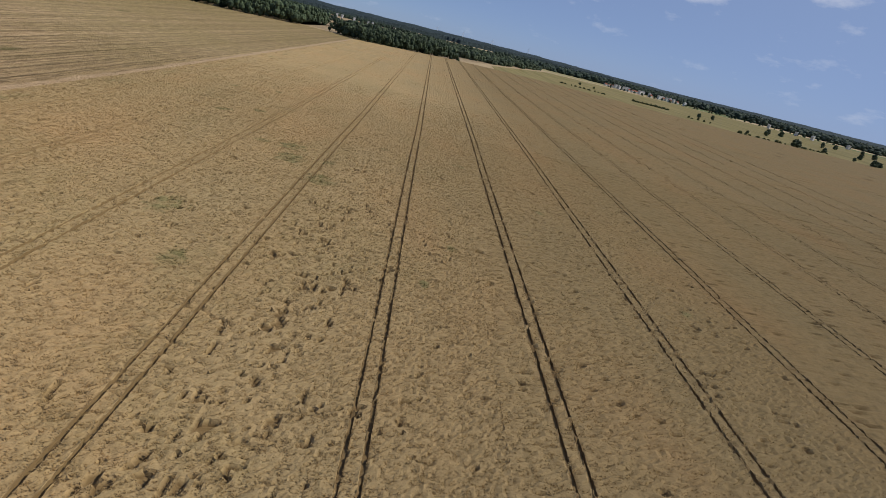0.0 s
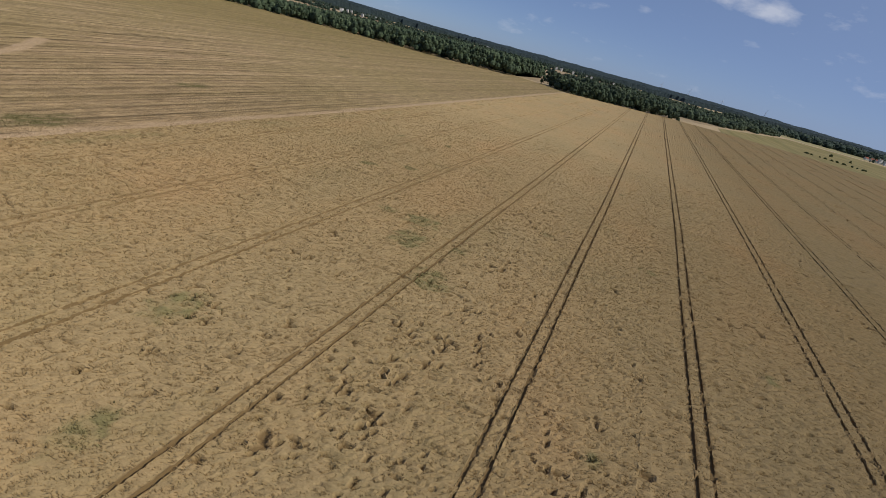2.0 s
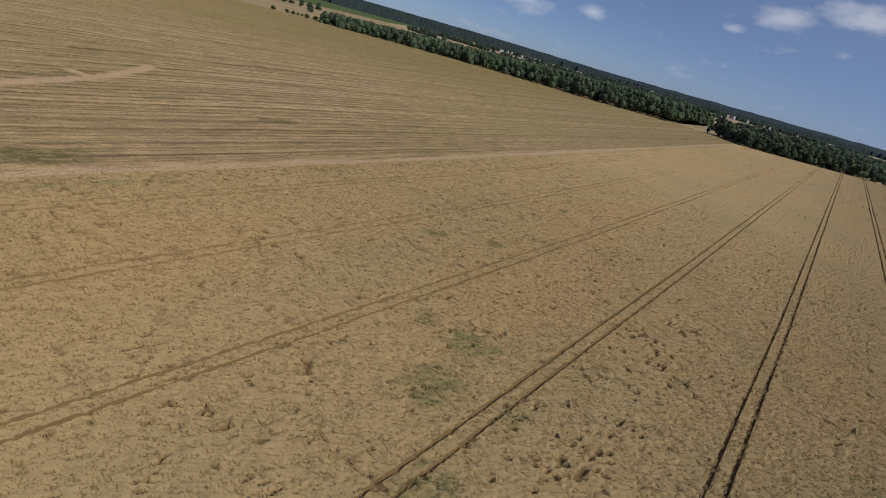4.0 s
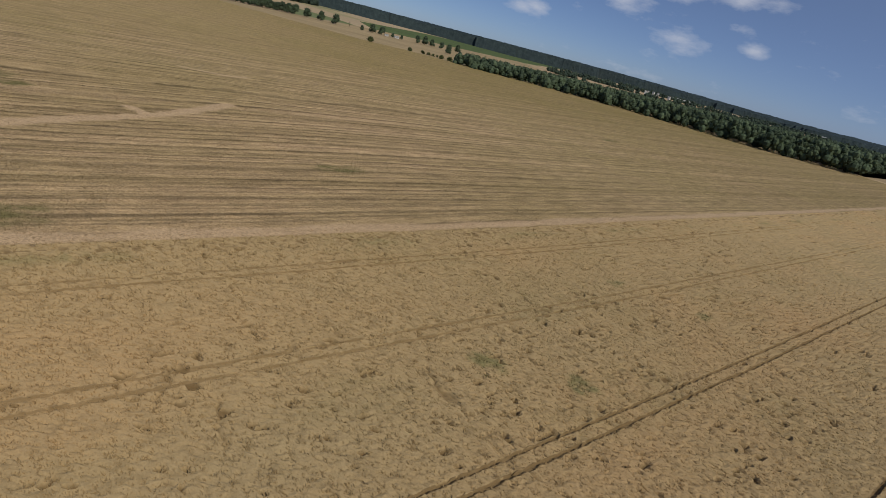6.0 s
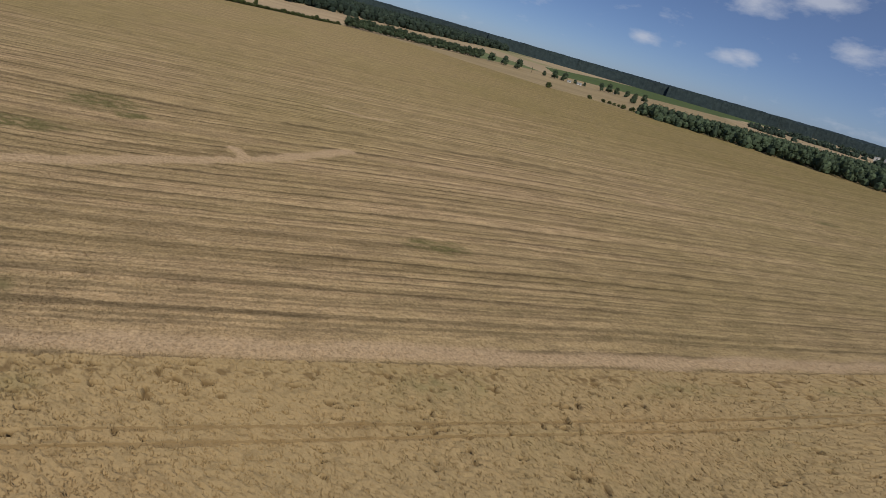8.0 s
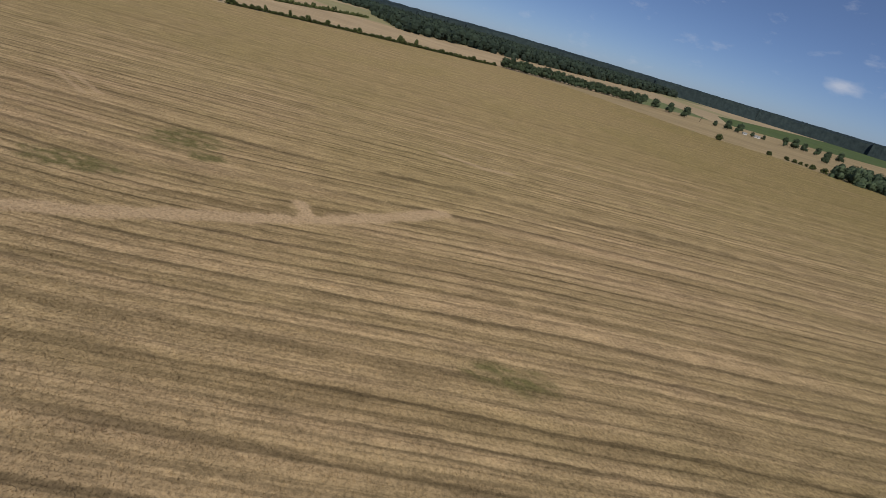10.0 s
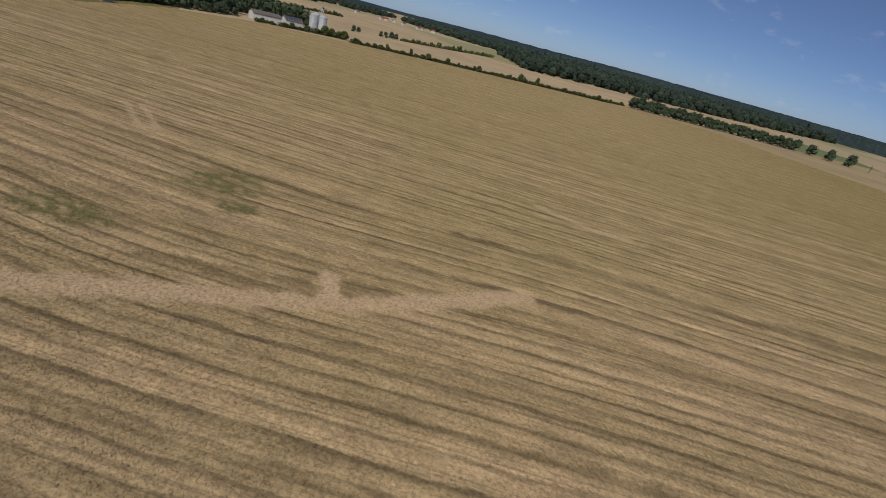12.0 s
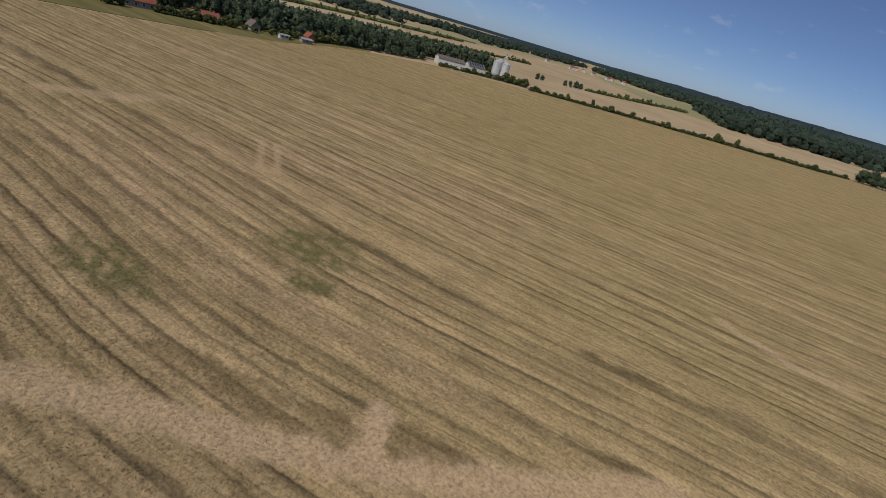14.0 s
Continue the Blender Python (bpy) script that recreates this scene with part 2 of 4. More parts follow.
def stubble_material():
    m, nt, b = material("stubble", 0.95)
    matte(b)
    v = coords(nt)
    fine = tex_noise(nt, v, 2.6, 4, 0.7)
    col = mix(nt, 0.7, stubble_colour(nt, v), ramp(nt, fine, (0.3, 0.4), (0.5, 1.0), (0.68, 1.4)), "MULTIPLY")
    nt.links.new(col, b.inputs["Base Color"])
    bump(nt, b, fine, 0.8, 0.15)
    return m


def straw_material():
    m, nt, b = material("cut_straw", 0.9)
    matte(b)
    geo = nt.nodes.new("ShaderNodeNewGeometry")
    col = mix(nt, 1.0, stubble_colour(nt, coords(nt)), ramp(nt, geo.outputs["Random Per Island"], (0.0, 0.8), (0.5, 1.1), (1.0, 1.45)), "MULTIPLY")
    thin_blades(nt, b, col)
    return m


def farmland_material():
    """A far patchwork of harvested, ripe and green fields."""
    m, nt, b = material("farmland", 0.95)
    v = coords(nt, (1, 1.9, 0), rot=0.5)
    vo = nt.nodes.new("ShaderNodeTexVoronoi")
    vo.inputs["Scale"].default_value = 0.0021
    nt.links.new(v, vo.inputs["Vector"])
    sep = nt.nodes.new("ShaderNodeSeparateColor")
    nt.links.new(vo.outputs["Color"], sep.inputs["Color"])
    col = ramp(nt, sep.outputs["Red"], (0.0, (0.42, 0.31, 0.18)), (0.3, (0.36, 0.27, 0.16)), (0.55, (0.47, 0.35, 0.21)), (0.72, (0.12, 0.15, 0.055)), (0.9, (0.30, 0.26, 0.13)))
    g = tex_noise(nt, coords(nt, (1, 0.2, 1), rot=0.3), 0.03, 5)
    col = mix(nt, 0.5, col, ramp(nt, g, (0.3, 0.75), (0.7, 1.2)), "MULTIPLY")
    nt.links.new(col, b.inputs["Base Color"])
    return m


def field_material(name, c1, c2, stripe=0.12, rot=0.0):
    m, nt, b = material(name, 0.95)
    matte(b)
    f = tex_noise(nt, coords(nt, (1, 0.04, 1), rot=rot), stripe, 4)
    g = tex_noise(nt, coords(nt), 0.015, 4)
    col = ramp(nt, f, (0.35, c1), (0.65, c2))
    col = mix(nt, 0.6, col, ramp(nt, g, (0.3, 0.75), (0.7, 1.2)), "MULTIPLY")
    nt.links.new(col, b.inputs["Base Color"])
    return m


def leaf_material(name, dark, light):
    m, nt, b = material(name, 0.75)
    geo = nt.nodes.new("ShaderNodeNewGeometry")
    info = nt.nodes.new("ShaderNodeObjectInfo")
    col = ramp(nt, geo.outputs["Random Per Island"], (0.0, dark), (1.0, light))
    col = mix(nt, 0.5, col, ramp(nt, info.outputs["Random"], (0.0, 0.7), (1.0, 1.25)), "MULTIPLY")
    v = coords(nt)
    col = mix(nt, 0.6, col, ramp(nt, tex_noise(nt, v, 0.12, 3), (0.3, 0.65), (0.7, 1.3)), "MULTIPLY")
    nt.links.new(col, b.inputs["Base Color"])
    return m


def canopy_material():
    """The tops of far woods, crown by crown, with bluish haze in the colour."""
    m, nt, b = material("hazed_far_canopy", 0.8)
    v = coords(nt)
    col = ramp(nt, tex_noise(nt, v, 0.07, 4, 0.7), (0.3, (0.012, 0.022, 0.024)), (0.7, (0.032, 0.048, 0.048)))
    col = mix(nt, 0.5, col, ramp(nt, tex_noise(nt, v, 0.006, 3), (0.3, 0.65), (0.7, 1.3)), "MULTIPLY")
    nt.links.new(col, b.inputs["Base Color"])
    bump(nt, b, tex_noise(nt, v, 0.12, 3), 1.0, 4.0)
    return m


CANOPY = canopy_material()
WHEAT, STUBBLE, FARMLAND = wheat_material(), stubble_material(), farmland_material()
TAN_FIELD = field_material("cut_field", (0.29, 0.214, 0.13), (0.375, 0.282, 0.178), 0.10, 0.5)
DULL_FIELD = field_material("dull_cut_field", (0.25, 0.19, 0.107), (0.3, 0.226, 0.13), 0.10, 0.5)
MEADOW = field_material("meadow_grass", (0.215, 0.185, 0.075), (0.30, 0.24, 0.11), 0.08)
VERGE = field_material("verge_grass", (0.115, 0.105, 0.04), (0.18, 0.145, 0.06), 0.2)
GREEN_FIELD = field_material("green_crop", (0.06, 0.088, 0.034), (0.09, 0.115, 0.045), 0.10)
LEAF = leaf_material("foliage", (0.024, 0.038, 0.02), (0.07, 0.096, 0.05))
LEAF_OLIVE = leaf_material("hedge_foliage", (0.035, 0.045, 0.014), (0.095, 0.11, 0.035))
# far crowns slightly bluer, some distance haze put into the leaf colour
LEAF_FAR = leaf_material("far_foliage", (0.018, 0.03, 0.02), (0.042, 0.062, 0.04))
EARS, STRAW = ears_material(), straw_material()
BARK = plain("bark", (0.06, 0.045, 0.032), (0.12, 0.09, 0.065), 2.0, 0.95)
WEED = leaf_material("weed_leaves", (0.15, 0.13, 0.055), (0.28, 0.23, 0.105))
WHITE_WALL = plain("white_render", (0.46, 0.45, 0.43), (0.62, 0.61, 0.59), 0.5)
GREY_WALL = plain("grey_render", (0.22, 0.2, 0.18), (0.3, 0.28, 0.25), 0.5)
BRICK = plain("red_brick", (0.28, 0.1, 0.06), (0.36, 0.15, 0.09), 1.5)
RED_ROOF = plain("red_tiles", (0.2, 0.062, 0.042), (0.27, 0.095, 0.062), 1.0)
GREY_ROOF = plain("grey_sheet_roof", (0.22, 0.22, 0.22), (0.32, 0.32, 0.32), 0.6)
DARK_ROOF = plain("dark_tiles", (0.10, 0.085, 0.075), (0.17, 0.14, 0.125), 1.0)
SOLAR = plain("solar_glass", (0.02, 0.03, 0.075), (0.03, 0.045, 0.1), 0.3, 0.25)
STEEL = plain("galvanised_steel", (0.5, 0.51, 0.52), (0.66, 0.67, 0.68), 0.4, 0.5, 0.45)
DARK_GLASS = plain("window_glass", (0.02, 0.025, 0.03), (0.04, 0.045, 0.05), 1.0, 0.15)
WOOD = plain("weathered_boards", (0.16, 0.12, 0.085), (0.24, 0.19, 0.14), 2.0)

# ---- numeric noise for the relief of the ground ----


def hash2(i, j, seed):
    h = (i.astype(np.int64) * 374761393 + j.astype(np.int64) * 668265263 + seed * 1442695041) & 0xFFFFFFFF
    h = ((h ^ (h >> 13)) * 1274126177) & 0xFFFFFFFF
    return ((h ^ (h >> 16)) & 0xFFFFFF) / float(0xFFFFFF)


def vnoise(x, y, seed=0):
    """Smooth value noise, 0 to 1, with a cell of one unit."""
    i, j = np.floor(x), np.floor(y)
    fx, fy = x - i, y - j
    fx, fy = fx * fx * (3 - 2 * fx), fy * fy * (3 - 2 * fy)
    a, b = hash2(i, j, seed), hash2(i + 1, j, seed)
    c, d = hash2(i, j + 1, seed), hash2(i + 1, j + 1, seed)
    return (a + (b - a) * fx) * (1 - fy) + (c + (d - c) * fx) * fy


def step(a, b, v):
    t = np.clip((v - a) / (b - a), 0, 1)
    return t * t * (3 - 2 * t)


def near_line(x, y, pts):
    """The distance to a line through points."""
    best = np.full(x.shape, 1e9)
    for (ax, ay), (bx, by) in zip(pts, pts[1:]):
        dx, dy = bx - ax, by - ay
        t = np.clip(((x - ax) * dx + (y - ay) * dy) / (dx * dx + dy * dy), 0, 1)
        best = np.minimum(best, np.hypot(x - ax - t * dx, y - ay - t * dy))
    return best


def inside(x, y, poly):
    r = np.zeros(x.shape, bool)
    for (ax, ay), (bx, by) in zip(poly, poly[1:] + poly[:1]):
        if ay != by:
            r ^= ((ay > y) != (by > y)) & (x < (bx - ax) * (y - ay) / (by - ay) + ax)
    return r


def grid_mesh(name, xs, ys, height, mat, layers=(), keep=None, smooth=False, sway=None):
    """A sheet over the lines xs and ys, with heights and named layers as functions of the place."""
    X, Y = np.meshgrid(xs, ys)
    if sway is not None:
        X = X + sway(X, Y)
    Z = height(X, Y)
    nx, ny = len(xs), len(ys)
    idx = np.arange(nx * ny).reshape(ny, nx)
    quads = np.stack([idx[:-1, :-1], idx[:-1, 1:], idx[1:, 1:], idx[1:, :-1]], -1).reshape(-1, 4)
    if keep is not None:
        cx, cy = (X[:-1, :-1] + X[1:, 1:]) / 2, (Y[:-1, :-1] + Y[1:, 1:]) / 2
        quads = quads[keep(cx, cy).ravel()]
    co = np.stack([X, Y, Z], -1).reshape(-1, 3)
    me = mesh_from(name, co, quads, mat, smooth)
    for key, fn in layers:
        at = me.attributes.new(key, "FLOAT", "POINT")
        at.data.foreach_set("value", fn(X, Y).astype(np.float32).ravel())
    return new(name, me)


def mesh_from(name, co, quads, mat, smooth=False):
    me = bpy.data.meshes.new(name)
    n, k = len(quads), quads.shape[1]
    me.vertices.add(len(co))
    me.vertices.foreach_set("co", co.astype(np.float32).ravel())
    me.loops.add(n * k)
    me.loops.foreach_set("vertex_index", quads.astype(np.int32).ravel())
    me.polygons.add(n)
    me.polygons.foreach_set("loop_start", np.arange(0, n * k, k, dtype=np.int32))
    me.update(calc_edges=True)
    me.polygons.foreach_set("use_smooth", np.full(n, smooth))
    me.materials.append(mat)
    return me


# ---- ground ----
def build_ground():
    rr = np.concatenate([[1.0], np.arange(100, 2000, 100.0), np.arange(2000, 5000, 245.0)])
    A, R = np.meshgrid(np.linspace(0, 2 * np.pi, 97), rr)
    idx = np.arange(A.size).reshape(A.shape)
    quads = np.stack([idx[:-1, :-1], idx[1:, :-1], idx[1:, 1:], idx[:-1, 1:]], -1).reshape(-1, 4)
    g = new("ground", mesh_from("ground", np.stack([R * np.cos(A), R * np.sin(A), 0 * A], -1).reshape(-1, 3), quads, FARMLAND))
    g.location = (-60, 80, -0.12)
    tagged(g, "wide flat farmland of tan and green fields", "ground", kind="structure")


EDGE = -92.3  # border between the standing wheat and the cut field
FOREST_FRONT = [(-560, 535), (-470, 640), (-370, 715), (-260, 740), (-185, 790)]
STUBBLE_POLY = [(-90, -400), (-90, 770), (-140, 790), (-185, 800), (-260, 745), (-370, 720), (-470, 645), (-560, 540), (-600, 505), (-612, 455),
                (-760, 330), (-768, 245), (-735, 215), (-690, 150), (-620, 60), (-555, -8), (-500, -62), (-420, -82), (-340, -72), (-290, -70), (-200, -90), (-150, -400)]


def sway(u, y):
    """How far the drilled rows and the field's border bend off straight."""
    far_ = np.interp(y, [200, 700, 900], [0, -3.9, -5.4]) * np.interp(u, [-400, -240, -93, -20], [0, 0, 2.5, 1.0])
    return far_ + np.interp(y, [40, 150], [0.55, 0]) * np.interp(u, [-40, -25], [0, 1])


def swath_coord(x, y):
    """Runs across the combine's swaths, which fan out away from the wheat."""
    bulge = 7.0 * np.exp(-(((y - 116) / 42) ** 2)) * np.exp(-(((x + 162) / 42) ** 2))
    lean = 0.03 * (y - 125) * step(-110, -190, x) + 0.05 * (y - 125) * step(-210, -300, x)
    return x - bulge + lean + 1.0 * vnoise(x / 40, y / 25, 5)


def cut_phase(x, y):
    """Counts the cuts of the combine across the field."""
    u = swath_coord(x, y)
    return u / 6.8 + 1.1 * vnoise(u / 11, y * 0 + 8, 61) + 0.30 * vnoise(x / 14, y / 70, 62) + 0.07 * vnoise(x / 4, y / 5, 63)


def seam(x, y):
    p = cut_phase(x, y) % 1.0
    return np.maximum(1 - step(0.08, 0.24, p), 0.6 * step(0.5, 0.52, p) * (1 - step(0.56, 0.66, p)))


TRAIL = [(-138, 98), (-146, 116), (-152, 126), (-156.3, 135), (-162.5, 145), (-171, 155.6), (-182, 168)]


def trail(x, y):
    d = near_line(x, y, TRAIL) + 1.2 * (vnoise(x / 3, y / 3, 8) - 0.5) + 0.6 * (vnoise(x / 0.9, y / 0.9, 38) - 0.5)
    spur = near_line(x, y, [(-162, 143.5), (-168.5, 140.3)]) + (vnoise(x / 2, y / 2, 9) - 0.5)
    fork = np.minimum(near_line(x, y, [(-216.3, 67.5), (-203, 82.2)]), near_line(x, y, [(-218.4, 69.9), (-205.8, 84.4)])) * 1.6
    tip = near_line(x, y, [(-237, 168), (-231.6, 182), (-234, 190)]) + 0.6
    rim = np.abs(x - sway(x * 0 - 94, y) + 95.2) * 0.8 + 1.2 * (vnoise(x / 3, y / 6, 4) - 0.5)
    head = near_line(x, y, [(-190, 30), (-204, 37), (-214, 35)]) * 0.7
    s = np.maximum.reduce([0.85 * (1 - step(1.4, 2.9, d)), 0.9 * (1 - step(0.7, 1.7, spur)), 0.6 * (1 - step(0.7, 1.6, fork)), 0.6 * (1 - step(1, 3, tip)), 0.95 * (1 - step(0.6, 2.0, rim)), 0.6 * (1 - step(1, 3, head))])
    return s


WEED_SPOTS = [(-188, 112, 8, 8), (-180, 119, 3, 4), (-128, 176, 3, 6), (-162, 103, 4, 9), (-103, 112, 5, 8), (-202, 384, 4, 7)]


def stubble_weed(x, y):
    s = np.zeros(x.shape)
    for cx, cy, a, b in WEED_SPOTS:
        s = np.maximum(s, 1 - step(0.55, 1.25, np.hypot((x - cx) / a, (y - cy) / b) + 0.5 * (vnoise(x / 1.5, y / 2.5, 3) - 0.5)))
    return 0.92 * s * (0.3 + 0.7 * step(0.25, 0.6, vnoise(x / 0.7, y / 1.3, 13)))


def stubble_dark(x, y):
    """Uncut remnants of darker straw beside the wheel trail."""
    s = np.zeros(x.shape)
    for cx, cy, a, b in ((-109.5, 165, 0.9, 30), (-124, 138, 1.1, 38), (-132, 122, 1.0, 16), (-147, 136, 1.3, 14), (-140, 122, 1.2, 20), (-212, 36, 3.5, 5), (-196, 25, 1.5, 12)):
        s = np.maximum(s, 0.6 * (1 - step(0.3, 1.3, np.hypot((swath_coord(x, y) - swath_coord(np.float64(cx), np.float64(cy))) / a, (y - cy) / b) + 0.4 * (vnoise(x, y, 53) - 0.5))))
    jx, jy = x + 0.8 * (vnoise(x / 1.1, y / 1.1, 55) - 0.5), y + 1.2 * (vnoise(x / 1.3, y / 1.3, 56) - 0.5)
    for wedge in ([(-156.5, 116), (-160.5, 122), (-163, 132.5), (-165.5, 139.2), (-162, 141.2), (-158.5, 133.9)], [(-169.3, 141.5), (-163.4, 144.2), (-166.6, 147.6), (-170.5, 152)]):
        s = np.maximum(s, 1.1 * inside(jx, jy, wedge))
    # combed rows of darker straw inside the remnants
    return 0.8 * s * (0.3 + 0.7 * vnoise(x / 0.5, y / 1.2, 54))


def stubble_height(x, y):
    u = swath_coord(x, y)
    near = np.exp(-(((x + 150) / 150) ** 2))
    return 0.02 + 0.03 * vnoise(u / 1.3, y * 0 + 3, 1) + 0.02 * seam(x, y) + near * (0.13 * vnoise(x / 0.55, y / 0.55, 2) + 0.06 * hash2(x * 7, y * 9, 4)) + 0.02 * vnoise(x / 6, y / 6, 6)


def spread(*runs):
    """Grid lines from runs of (start, end, spacing)."""
    return np.unique(np.round(np.concatenate([np.arange(a, b, d) for a, b, d in runs] + [[runs[-1][1]]]), 3))


def build_stubble():
    xs = spread((-770, -420, 6.0), (-420, -240, 2.0), (-240, EDGE, 0.7))
    ys = spread((-400, -100, 15.0), (-100, 40, 1.5), (40, 250, 0.7), (250, 420, 1.6), (420, 800, 6.0))
    ob = grid_mesh("stubble_field", xs, ys, stubble_height, STUBBLE, (("swath", swath_coord), ("cut", cut_phase), ("trail", trail), ("weed", stubble_weed), ("dark", stubble_dark)),
                   lambda x, y: inside(x, y, STUBBLE_POLY), sway=sway)
    tagged(ob, "harvested field of pale straw stubble in curving swaths", "field", kind="structure")


# ---- standing wheat ----
SPACING, FIRST, GAUGE, RUT = 20.8, -0.05, 0.9, 0.19
TRAMS = [-81.8, -63.1, -42.1, -21.1] + [FIRST + SPACING * k for k in range(30)]
WEEDS = [(-18.7, 111.8, 4.5, 5), (-27.5, 124, 5, 6), (-19, 126.6, 2.5, 3), (-29.3, 135, 5, 6), (-37, 134.4, 2.5, 3), (-36, 82, 4, 5), (-27.6, 64.5, 2.2, 5.5), (32.4, 124.3, 1.6, 2.4),
         (9.7, 88.6, 1.2, 1.8), (5.5, 72, 0.9, 2.6), (13.7, 154.3, 2.5, 2.5), (51.2, 81.5, 1.5, 2), (3.1, 223.8, 1.4, 2.4), (-8.3, 154.4, 1.8, 2.4), (-55.7, 159.4, 3.5, 3), (-48.2, 168, 3, 3), (-53.6, 208.9, 2, 2.5), (-67, 202, 2, 3)]


def rut_mask(x, y, more=-0.01):
    s = np.zeros(x.shape, bool)
    half = RUT + more + 0.09 * (vnoise(x / 1.2, y / 1.3, 35) - 0.5)
    for c in TRAMS:
        for side in (-GAUGE, GAUGE):
            s |= np.abs(x - c - side) < half
    return s & (vnoise(x / 1.0, y / 1.6, 31) < 0.93)


def lodged(x, y):
    """Where the stalks have opened into gaps: dense beside the cut field, rarer far from it."""
    dens = np.interp(x, [-93, -70, -20, 10, 60, 200], [1, 1, 0.85, 0.5, 0.4, 0.3]) * (0.4 + 0.6 * step(0.35, 0.7, vnoise(x / 9, y / 12, 21)))
    zone = np.exp(-(((x + 12) / 7) ** 2)) * step(185, 150, y) + 0.6 * np.exp(-(((x + 60) / 11) ** 2)) * np.exp(-(((y - 180) / 45) ** 2)) + 0.6 * np.exp(-(((x + 33) / 6) ** 2)) * np.exp(-(((y - 150) / 45) ** 2))
    a = vnoise(x / 0.45, y / 0.7, 22) * 0.55 + vnoise(x / 1.4, y / 1.6, 23) * 0.3 + vnoise(x / 5, y / 6, 27) * 0.15
    pits = step(0.735, 0.758, a + 0.10 * (zone - 0.35) + 0.05 * (dens - 0.5) + 0.045 * step(-83, -89, x))
    run = y / 5.5 + 1.5 * vnoise(x / 11, y / 16, 24) + 0.16 * vnoise(x / 1.5, y / 1.5, 26)
    off = np.abs(run % 1.0 - 0.5) * 5.5
    crack = (1 - step(0.08, 0.2, off)) * step(0.6, 0.66, vnoise(x / 3.2, np.floor(run) * 7.3, 25)) * (0.2 + 0.5 * dens)
    return np.maximum(pits, crack)


def wheat_weed(x, y):
    s = np.zeros(x.shape)
    for cx, cy, a, b in WEEDS:
        s = np.maximum(s, 1 - step(0.5, 1.4, np.hypot((x - cx) / a, (y - cy) / b) * 1.7 + 1.2 * (vnoise(x / 1.3, y / 1.3, 3) - 0.5)))
    veil = 0.22 * step(0.55, 0.75, vnoise(x / 11 + 4, y / 16, 17)) * step(30, -10, x) + 0.7 * np.exp(-(((x + 88.3) / 1.3) ** 2)) * step(0.35, 0.6, vnoise(x / 9, y / 11, 33))
    return np.maximum(s * (0.4 + 0.6 * step(0.3, 0.6, vnoise(x / 0.7, y / 0.7, 12))), veil * vnoise(x / 1.1, y / 1.1, 14))


def rows(x, y):
    """The place across the drilled rows."""
    return x - sway(x, y)


def wheat_gap(x, y):
    u = rows(x, y)
    brink = 0.8 * np.exp(-(((u + 90.2) / 1.3) ** 2)) * step(0.6, 0.68, vnoise(x / 0.5, y / 0.6, 36))
    return np.maximum.reduce([rut_mask(u, y, 0.03) * np.interp(u, [-85, -55, -42, -10, 30, 55, 100], [0.5, 0.55, 0.75, 0.9, 0.85, 0.5, 0.15]), lodged(x, y), brink])


def ear_density(x, y):
    """Thick where the walk passes near, thinning out gradually."""
    return np.interp(x, [-93, 10, 62], [1, 1, 0]) * np.interp(y, [-20, 20, 150, 300], [0, 1, 0.9, 0])


def ear_tops(x, y):
    return 0.72 + 0.10 * vnoise(x / 1.1, y / 1.1, 15) + 0.08 * vnoise(x / 5, y / 5, 18)


def wheat_height(x, y):
    z = ear_tops(x, y) + 0.22 * (hash2(x * 17, y * 13, 16) - 0.5) + 0.06 * (vnoise(x / 0.6, y / 0.45, 40) - 0.5) - 0.48 * lodged(x, y)
    z = np.where(rut_mask(rows(x, y), y), np.interp(x, [-70, -40, 20, 50, 100], [0.54, 0.46, 0.44, 0.52, 0.68]) + 0.14 * hash2(x * 5, y * 5, 19), z)
    border = (rows(x, y) < EDGE + 0.05) | (y < -59.9)
    return np.where(border, 0.0, z)


FIELD_END = [(-400, 740), (-94, 742), (-40, 790), (28, 850), (90, 872), (210, 868), (430, 760), (660, 750), (900, 700)]


def build_wheat():
    cuts = np.concatenate([[c + s * GAUGE + e for s in (-1, 1) for e in (-RUT - 0.02, -RUT + 0.02, RUT - 0.02, RUT + 0.02)] for c in TRAMS[:16]])
    xs = np.unique(np.round(np.concatenate([spread((EDGE, 14, 0.36), (14, 60, 0.6), (60, 130, 1.6), (130, 900, 9.0)), cuts[(cuts < 640)], [EDGE + 0.1]]), 3))
    ys = spread((-60, 26, 2.0), (26, 205, 0.36), (205, 300, 1.0), (300, 480, 2.0), (480, 880, 8.0))
    ex, ey = zip(*FIELD_END)
    ob = grid_mesh("wheat_crop", xs, ys, wheat_height, WHEAT, (("gap", wheat_gap), ("weed", wheat_weed)), lambda x, y: y < np.interp(x, ex, ey), sway=sway)
    tagged(ob, "ripe golden wheat standing in a field with tractor tramlines", "crop", kind="stuff")


